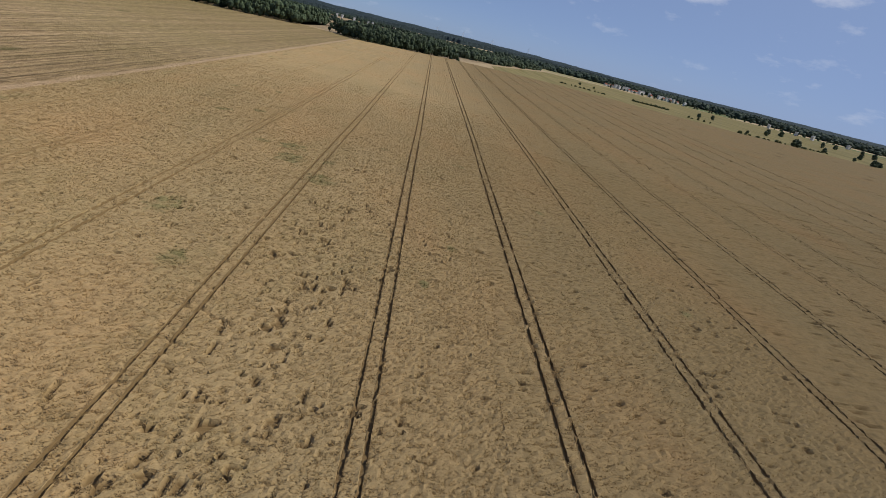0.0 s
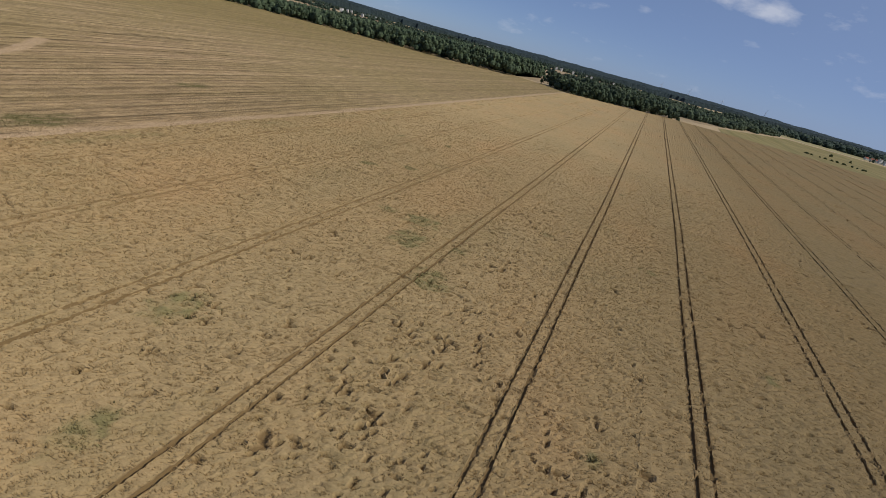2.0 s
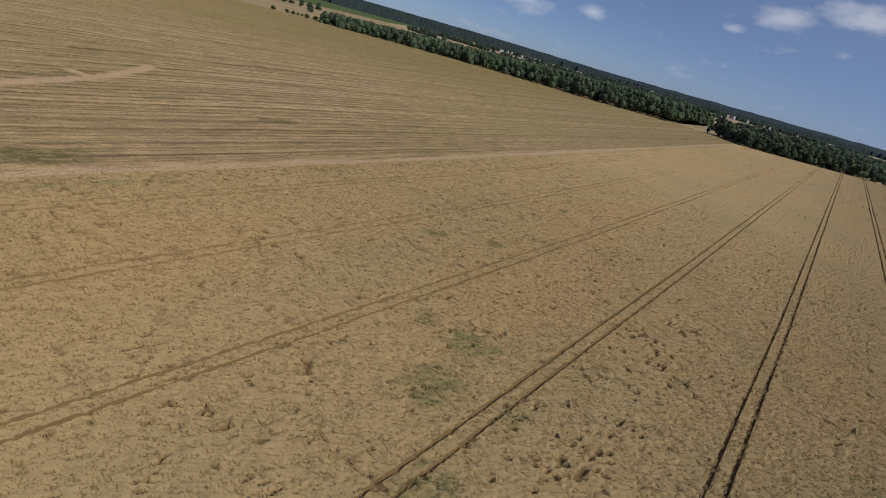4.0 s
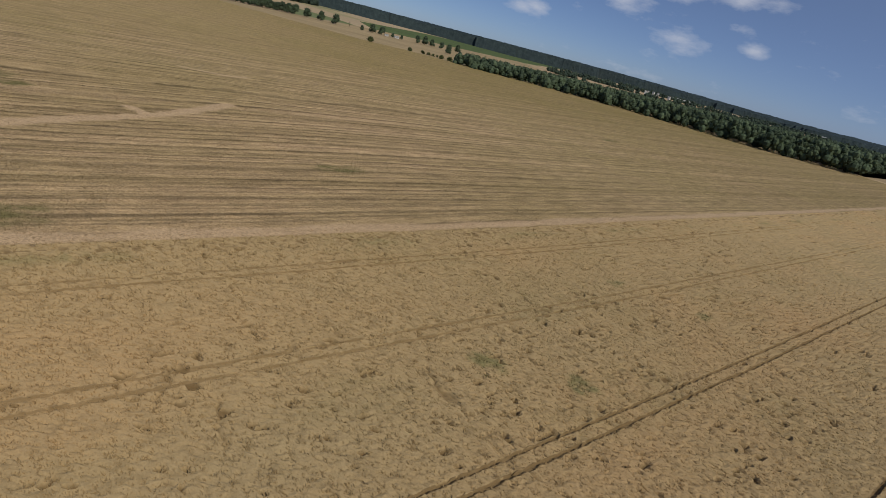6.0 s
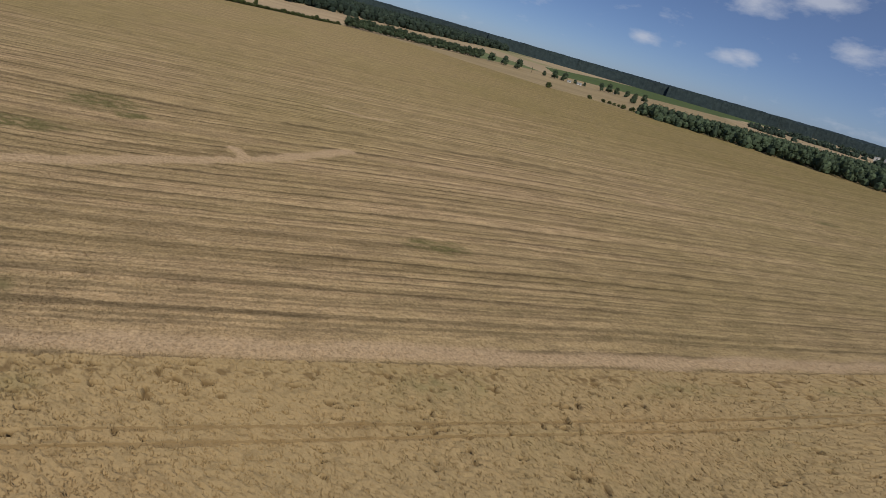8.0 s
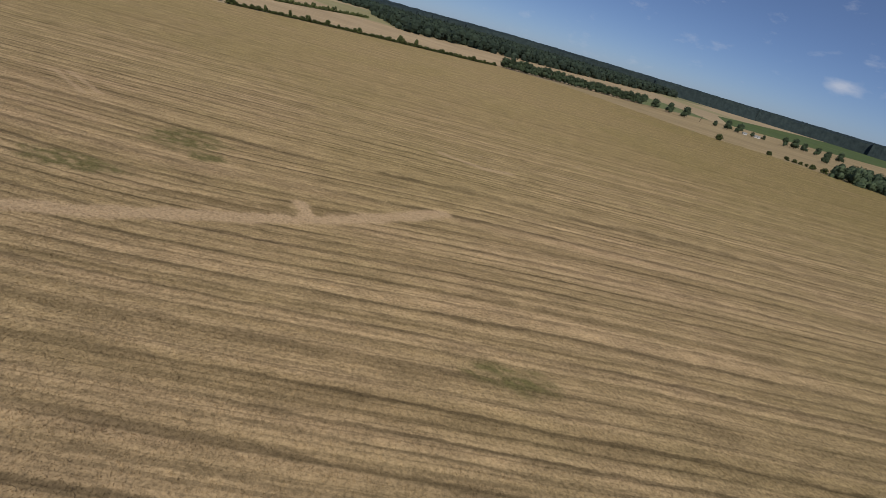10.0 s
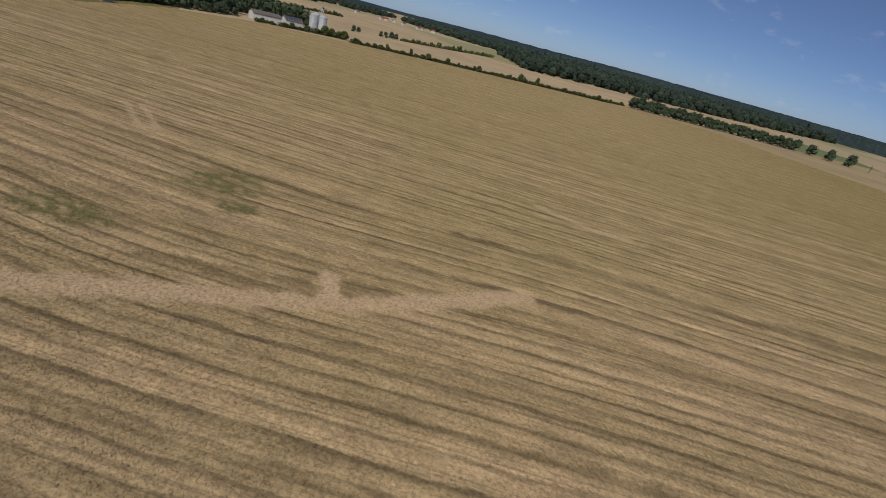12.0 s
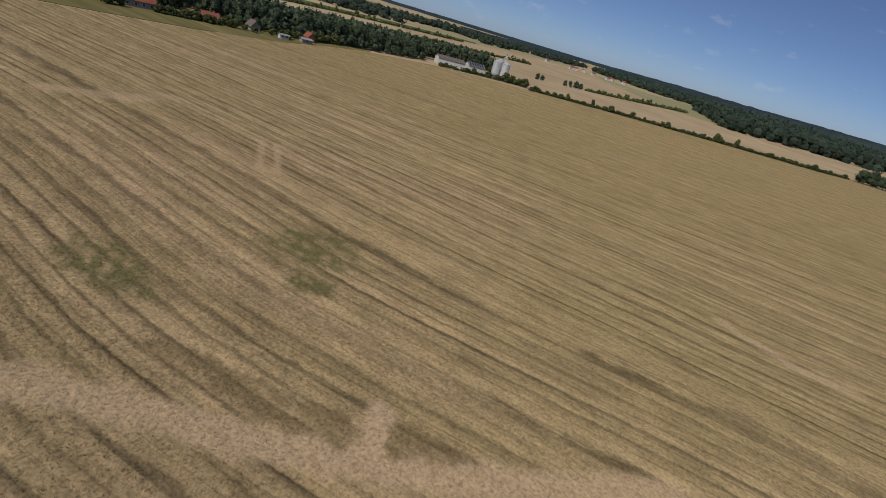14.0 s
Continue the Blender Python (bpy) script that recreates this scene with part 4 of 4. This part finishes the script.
for k, (x, y) in enumerate(along([(-344, -104), (-358, -98), (-372, -94), (-392, -94)], 5, RNG) + along([(-410, -92), (-500, -80)], 6, RNG)):
    place(trees, k, x, y + RNG.uniform(-2, 2), RNG.uniform(0.55, 0.85), "trees round the settlement")
spots = fill([(-262, -132), (-330, -126), (-400, -106), (-505, -95), (-560, -92), (-600, -70), (-640, -92), (-560, -135), (-400, -165), (-270, -170)], 7.5, RNG)
woodland("settlement_wood", spots, RNG.uniform(11, 15, len(spots)), RNG.uniform(7, 10, len(spots)), LEAF, "dense dark trees behind the farm houses", 15)


def make_dead_tree():
    root = tagged(new("dead_tree"), "bare dead tree with broken grey limbs", "tree")
    bm = bmesh.new()
    limb(bm, (0, 0, -0.2), (0.3, 0.1, 8.5), 0.4, 0.12)
    part("trunk", bm, BARK, root)
    for z, x, y in ((4, 2.6, 0.5), (5, -2.4, -0.6), (6, 1.4, 1.8), (6.5, -1.5, 1.2), (7, 1.2, -1.6)):
        bm = bmesh.new()
        limb(bm, (0.1, 0, z), (x, y, z + 2.2), 0.16, 0.04, 5)
        part("branch", bm, BARK, root)
    return root


stand(make_dead_tree(), -842, 552)


# ---- buildings ----
def box(bm, x0, x1, y0, y1, z0, z1):
    v = [bm.verts.new((x, y, z)) for z in (z0, z1) for x, y in ((x0, y0), (x1, y0), (x1, y1), (x0, y1))]
    for f in ((3, 2, 1, 0), (4, 5, 6, 7), (0, 1, 5, 4), (1, 2, 6, 5), (2, 3, 7, 6), (3, 0, 4, 7)):
        bm.faces.new([v[k] for k in f])


def gable(bm, length, width, eave, ridge):
    """Walls of a gabled house, its length along x."""
    a, b = length / 2, width / 2
    v = [[bm.verts.new((x, y, z)) for y, z in ((-b, -0.3), (b, -0.3), (b, eave), (0, ridge), (-b, eave))] for x in (-a, a)]
    bm.faces.new(v[0])
    bm.faces.new(v[1][::-1])
    for k in range(5):
        bm.faces.new((v[0][k], v[1][k], v[1][(k + 1) % 5], v[0][(k + 1) % 5]))
    bmesh.ops.recalc_face_normals(bm, faces=bm.faces[:])


def slope(bm, length, width, eave, ridge, side, over=0.5, thick=0.22, lift=0.02):
    a, b = length / 2 + over, width / 2
    drop = (ridge - eave) / b * over
    y1, z1 = side * (b + over), eave - drop + lift
    pts = [(0, ridge + lift), (y1, z1), (y1, z1 + thick), (0, ridge + lift + thick)]
    v = [[bm.verts.new((x, y, z)) for y, z in pts] for x in (-a, a)]
    bm.faces.new(v[0])
    bm.faces.new(v[1][::-1])
    for k in range(4):
        bm.faces.new((v[0][k], v[1][k], v[1][(k + 1) % 4], v[0][(k + 1) % 4]))
    bmesh.ops.recalc_face_normals(bm, faces=bm.faces[:])


def make_house(name, label, length, width, eave, ridge, wall, roof, windows=3, chimney=True, door=True, category="house", panels=False):
    root = tagged(new(name), label, category)
    bm = bmesh.new()
    gable(bm, length, width, eave, ridge)
    part("wall", bm, wall, root)
    for side in (-1, 1):
        bm = bmesh.new()
        slope(bm, length, width, eave, ridge, side)
        r = part("roof", bm, roof, root)
        if panels:
            for k in range(6):
                bm = bmesh.new()
                step_x = (length - 1.0) / 6
                slope(bm, step_x - 0.9 - 0.12, width * 0.86, eave + 0.07 * (ridge - eave) * 2, ridge - 0.1, side, 0.0, 0.08, 0.36)
                p = part("solar_panel", bm, SOLAR, r)
                p.location.x = -length / 2 + 0.5 + step_x * (k + 0.5)
    if chimney:
        bm = bmesh.new()
        box(bm, length * 0.2, length * 0.2 + 0.7, -0.35, 0.35, ridge - 0.6, ridge + 0.9)
        part("chimney", bm, BRICK, root)
    for side in (-1, 1):
        for k in range(windows):
            x = -length / 2 + length * (k + 0.5) / windows
            y = side * (width / 2)
            bm = bmesh.new()
            box(bm, x - 0.6, x + 0.6, y - 0.05, y + 0.05, 0.95, 2.25)
            w = part("window", bm, WHITE_WALL, root)
            bm = bmesh.new()
            box(bm, x - 0.48, x + 0.48, y - 0.07, y + 0.07, 1.07, 2.13)
            part("pane", bm, DARK_GLASS, w)
    if door:
        bm = bmesh.new()
        box(bm, length / 2 - 0.04, length / 2 + 0.06, -0.5, 0.5, 0, 2.05)
        part("door", bm, WOOD, root)
    return root


def set_down(ob, x, y, turn):
    ob.matrix_basis = pose(x, y, 0, 0, 0, turn)
    return ob


def make_silo(radius, eave, label):
    root = tagged(new("grain_silo"), label, "silo")
    bm = bmesh.new()
    seg, bands = 40, int(eave / 0.55)
    rings = []
    for k in range(bands * 2 + 1):
        r = radius * (1.0 + 0.012 * (k % 2))
        z = -0.2 + (eave + 0.2) * k / (bands * 2)
        rings.append([bm.verts.new((r * math.cos(t), r * math.sin(t), z)) for t in np.linspace(0, 2 * np.pi, seg, endpoint=False)])
    for lo, hi in zip(rings, rings[1:]):
        for k in range(seg):
            bm.faces.new((lo[k], lo[(k + 1) % seg], hi[(k + 1) % seg], hi[k]))
    part("shell", bm, STEEL, root)
    bm = bmesh.new()
    rim = [bm.verts.new((radius * 1.05 * math.cos(t), radius * 1.05 * math.sin(t), eave - 0.05)) for t in np.linspace(0, 2 * np.pi, seg, endpoint=False)]
    top = [bm.verts.new((0.5 * math.cos(t), 0.5 * math.sin(t), eave + radius * 0.5)) for t in np.linspace(0, 2 * np.pi, seg, endpoint=False)]
    for k in range(seg):
        bm.faces.new((rim[k], rim[(k + 1) % seg], top[(k + 1) % seg], top[k]))
    bm.faces.new(top)
    part("roof", bm, STEEL, root, "conical sheet steel roof")
    bm = bmesh.new()
    for s in (-0.25, 0.25):
        box(bm, radius * 1.02, radius * 1.02 + 0.08, s - 0.04, s + 0.04, 0, eave + 0.8)
    for k in range(int(eave / 0.5)):
        box(bm, radius * 1.02, radius * 1.02 + 0.05, -0.25, 0.25, 0.4 + 0.5 * k, 0.46 + 0.5 * k)
    part("ladder", bm, STEEL, root)
    return root


def make_elevator():
    root = tagged(new("grain_elevator"), "slim grey steel grain elevator beside the silos", "elevator")
    bm = bmesh.new()
    for x in (-0.7, 0.7):
        for y in (-0.7, 0.7):
            box(bm, x - 0.09, x + 0.09, y - 0.09, y + 0.09, -0.1, 17.5)
    for k in range(9):
        z = 2 * k + 1.0
        for s in (-0.7, 0.7):
            box(bm, -0.7, 0.7, s - 0.05, s + 0.05, z, z + 0.1)
            box(bm, s - 0.05, s + 0.05, -0.7, 0.7, z, z + 0.1)
    part("tower", bm, STEEL, root)
    bm = bmesh.new()
    box(bm, -0.35, 0.35, -0.3, 0.3, 0, 19.2)
    part("bucket_leg", bm, STEEL, root)
    bm = bmesh.new()
    box(bm, -0.9, 0.9, -0.6, 0.6, 19.2, 20.4)
    part("head", bm, GREY_ROOF, root)
    for dx, dy in ((1.6, -2.0), (1.3, 1.9)):
        bm = bmesh.new()
        limb(bm, (0, 0, 18.6), (dx, dy, 15.6), 0.22, 0.22, 8)
        part("chute", bm, STEEL, root)
    return root


set_down(make_silo(3.5, 12.2, "corrugated galvanised steel grain silo with conical roof"), -571.5, -50.6, 20)
set_down(make_silo(3.5, 12.2, "corrugated galvanised steel grain silo with conical roof"), -574.6, -43.6, 40)
set_down(make_silo(3.2, 12.8, "taller corrugated steel grain silo with conical roof"), -580.0, -52.8, 40)
set_down(make_elevator(), -578.6, -47.6, 25)
set_down(make_house("farm_hall", "long white farm hall with a dark roof", 22, 11, 5.0, 7.0, WHITE_WALL, DARK_ROOF, 5, False, True, "barn"), -524, -69, 140)
set_down(make_house("farm_hall", "white farm hall with blue solar panels on its roof", 14, 11, 5.0, 7.4, WHITE_WALL, DARK_ROOF, 4, False, True, "barn", True), -543, -56, 140)
set_down(make_house("shed", "small white flat-pitched shed beside the silos", 9, 6, 2.8, 3.4, WHITE_WALL, GREY_ROOF, 2, False, True, "shed"), -553, -44, 150)
set_down(make_house("barn", "long barn with a bright red tiled roof", 14, 9, 3.2, 7.4, GREY_WALL, RED_ROOF, 4, False, True, "barn"), -296, -112, 165)
set_down(make_house("house", "low house with an orange-red tiled roof", 8.5, 6.5, 2.0, 4.3, GREY_WALL, RED_ROOF, 3), -330, -104, 160)
set_down(make_house("house", "grey gabled house with a steep dark roof", 6.4, 5.4, 2.4, 5.4, GREY_WALL, DARK_ROOF, 3), -350, -94, 75)
set_down(make_house("shed", "white painted garden shed with a pale roof", 5.2, 2.8, 2.1, 2.5, WHITE_WALL, GREY_ROOF, 2, False, True, "shed"), -360, -80.5, 160)
set_down(make_house("house", "red brick house with an orange tiled gable roof", 5, 4.6, 2.7, 5.2, BRICK, RED_ROOF, 2), -383, -84, 75)
set_down(make_house("shed", "low grey shed beside the brick house", 6, 4, 2.1, 2.7, GREY_WALL, GREY_ROOF, 1, False, True, "shed"), -374, -77.5, 160)
set_down(make_house("hut", "small white hut beneath the field trees", 6, 3.5, 2.2, 3.0, WHITE_WALL, GREY_ROOF, 1, False, True, "hut"), -846, 624, 80)
set_down(make_house("hut", "small white hut beneath the field trees", 8, 4, 2.4, 3.4, WHITE_WALL, GREY_ROOF, 1, False, True, "hut"), -848, 645, 80)

# far villages
far_white = set_down(make_house("house", "distant white house with a red roof", 9, 7, 4.6, 7.2, WHITE_WALL, RED_ROOF, 3), 505, 1650, 30)
far_grey = set_down(make_house("house", "distant tall white house with a flat grey roof", 6.5, 6, 9.0, 10.0, WHITE_WALL, GREY_ROOF, 3), 530, 1640, 30)
for k in range(30):
    f = k / 29
    copy_thing((far_white, far_grey)[k % 3 > 0], pose(520 + 190 * f + RNG.uniform(-8, 8), 1640 - 60 * f + RNG.uniform(-50, 50), 0, 0, 0, 25 + RNG.uniform(-8, 8)))
for k, (x, y) in enumerate(along([(470, 1560), (600, 1530), (740, 1480), (900, 1420), (1050, 1330)], 12, RNG)):
    place(trees, k, x, y + RNG.uniform(-25, 25), RNG.uniform(0.4, 0.75), "trees before the far village")
for x, y in [(-1475, -186), (-1366, -312), (-1394, -262), (-1410, -256), (-1437, -246), (-1450, -225), (-1428, -182), (-1510, -164), (-344, 1963), (-330, 1980), (-238, 1959), (-225, 1975), (-290, 1990), (-150, 1950), (900, 1330), (930, 1310), (1010, 1290), (960, 1350), (870, 1400), (-1019, 1690), (-1060, 1790), (-1000, 1650), (-960, 1720), (-1080, 1850)]:
    copy_thing(far_white if y < 0 else far_grey, pose(x, y, 0, 0, 0, RNG.uniform(0, 180)))
long_hall = set_down(make_house("farm_hall", "distant long white farm hall", 70, 18, 5, 8, WHITE_WALL, GREY_ROOF, 6, False, True, "barn"), -1560, 2330, 20)
for x, y, a in [(-1490, 2380, 25), (-1403, 2436, 30), (-824, 2399, 10), (-760, 2420, 12), (-1150, 3050, 15), (-1060, 1960, 35)]:
    copy_thing(long_hall, pose(x, y, 0, 0, 0, a))


def make_turbine():
    root = tagged(new("wind_turbine"), "far white wind turbine on the skyline", "wind turbine")
    bm = bmesh.new()
    limb(bm, (0, 0, -1), (0, 0, 55), 1.5, 0.8, 12)
    part("tower", bm, WHITE_WALL, root)
    bm = bmesh.new()
    box(bm, -1.2, 1.2, -3.5, 3, 54, 57)
    part("nacelle", bm, WHITE_WALL, root)
    for a in (0.3, 2.394, 4.489):
        bm = bmesh.new()
        limb(bm, (0, -4, 55.5), (22 * math.sin(a), -4, 55.5 + 22 * math.cos(a)), 0.8, 0.2, 6)
        part("blade", bm, WHITE_WALL, root)
    return root


turbine = make_turbine()
turbine.matrix_basis = pose(-20, 4600, 0)
for x, y in ((180, 4550), (420, 4600), (700, 4480)):
    copy_thing(turbine, pose(x, y, 0, 0, 0, RNG.uniform(-20, 20)))


# ---- weeds in the wheat ----
def build_weeds():
    for n, (cx, cy, a, b) in enumerate(WEEDS):
        rng = np.random.default_rng(100 + n)
        m = int(8 + 4 * a * b)
        p = rng.normal(size=(m, 2)) * (a * 0.36, b * 0.36)
        k = vnoise((p[:, 0] + cx) / 1.3, (p[:, 1] + cy) / 1.3, 71) > 0.42
        p = p[k]
        co, q = [], 0
        for x, y in p:
            for _ in range(7):
                d = rng.normal(size=2) * 0.32
                h = rng.uniform(0.75, 1.05)
                w = rng.normal(size=2) * 0.10
                co += [(x - w[0], y - w[1], 0.5), (x + w[0], y + w[1], 0.5), (x + d[0], y + d[1], h)]
        co = np.array(co)
        ob = new("weed_patch", mesh_from("weed_patch", co, np.arange(len(co)).reshape(-1, 3), WEED))
        ob.location = (cx, cy, 0)
        tagged(ob, "dark grey-green weeds growing through the wheat", "weeds", "weed patches", "stuff")


build_weeds()
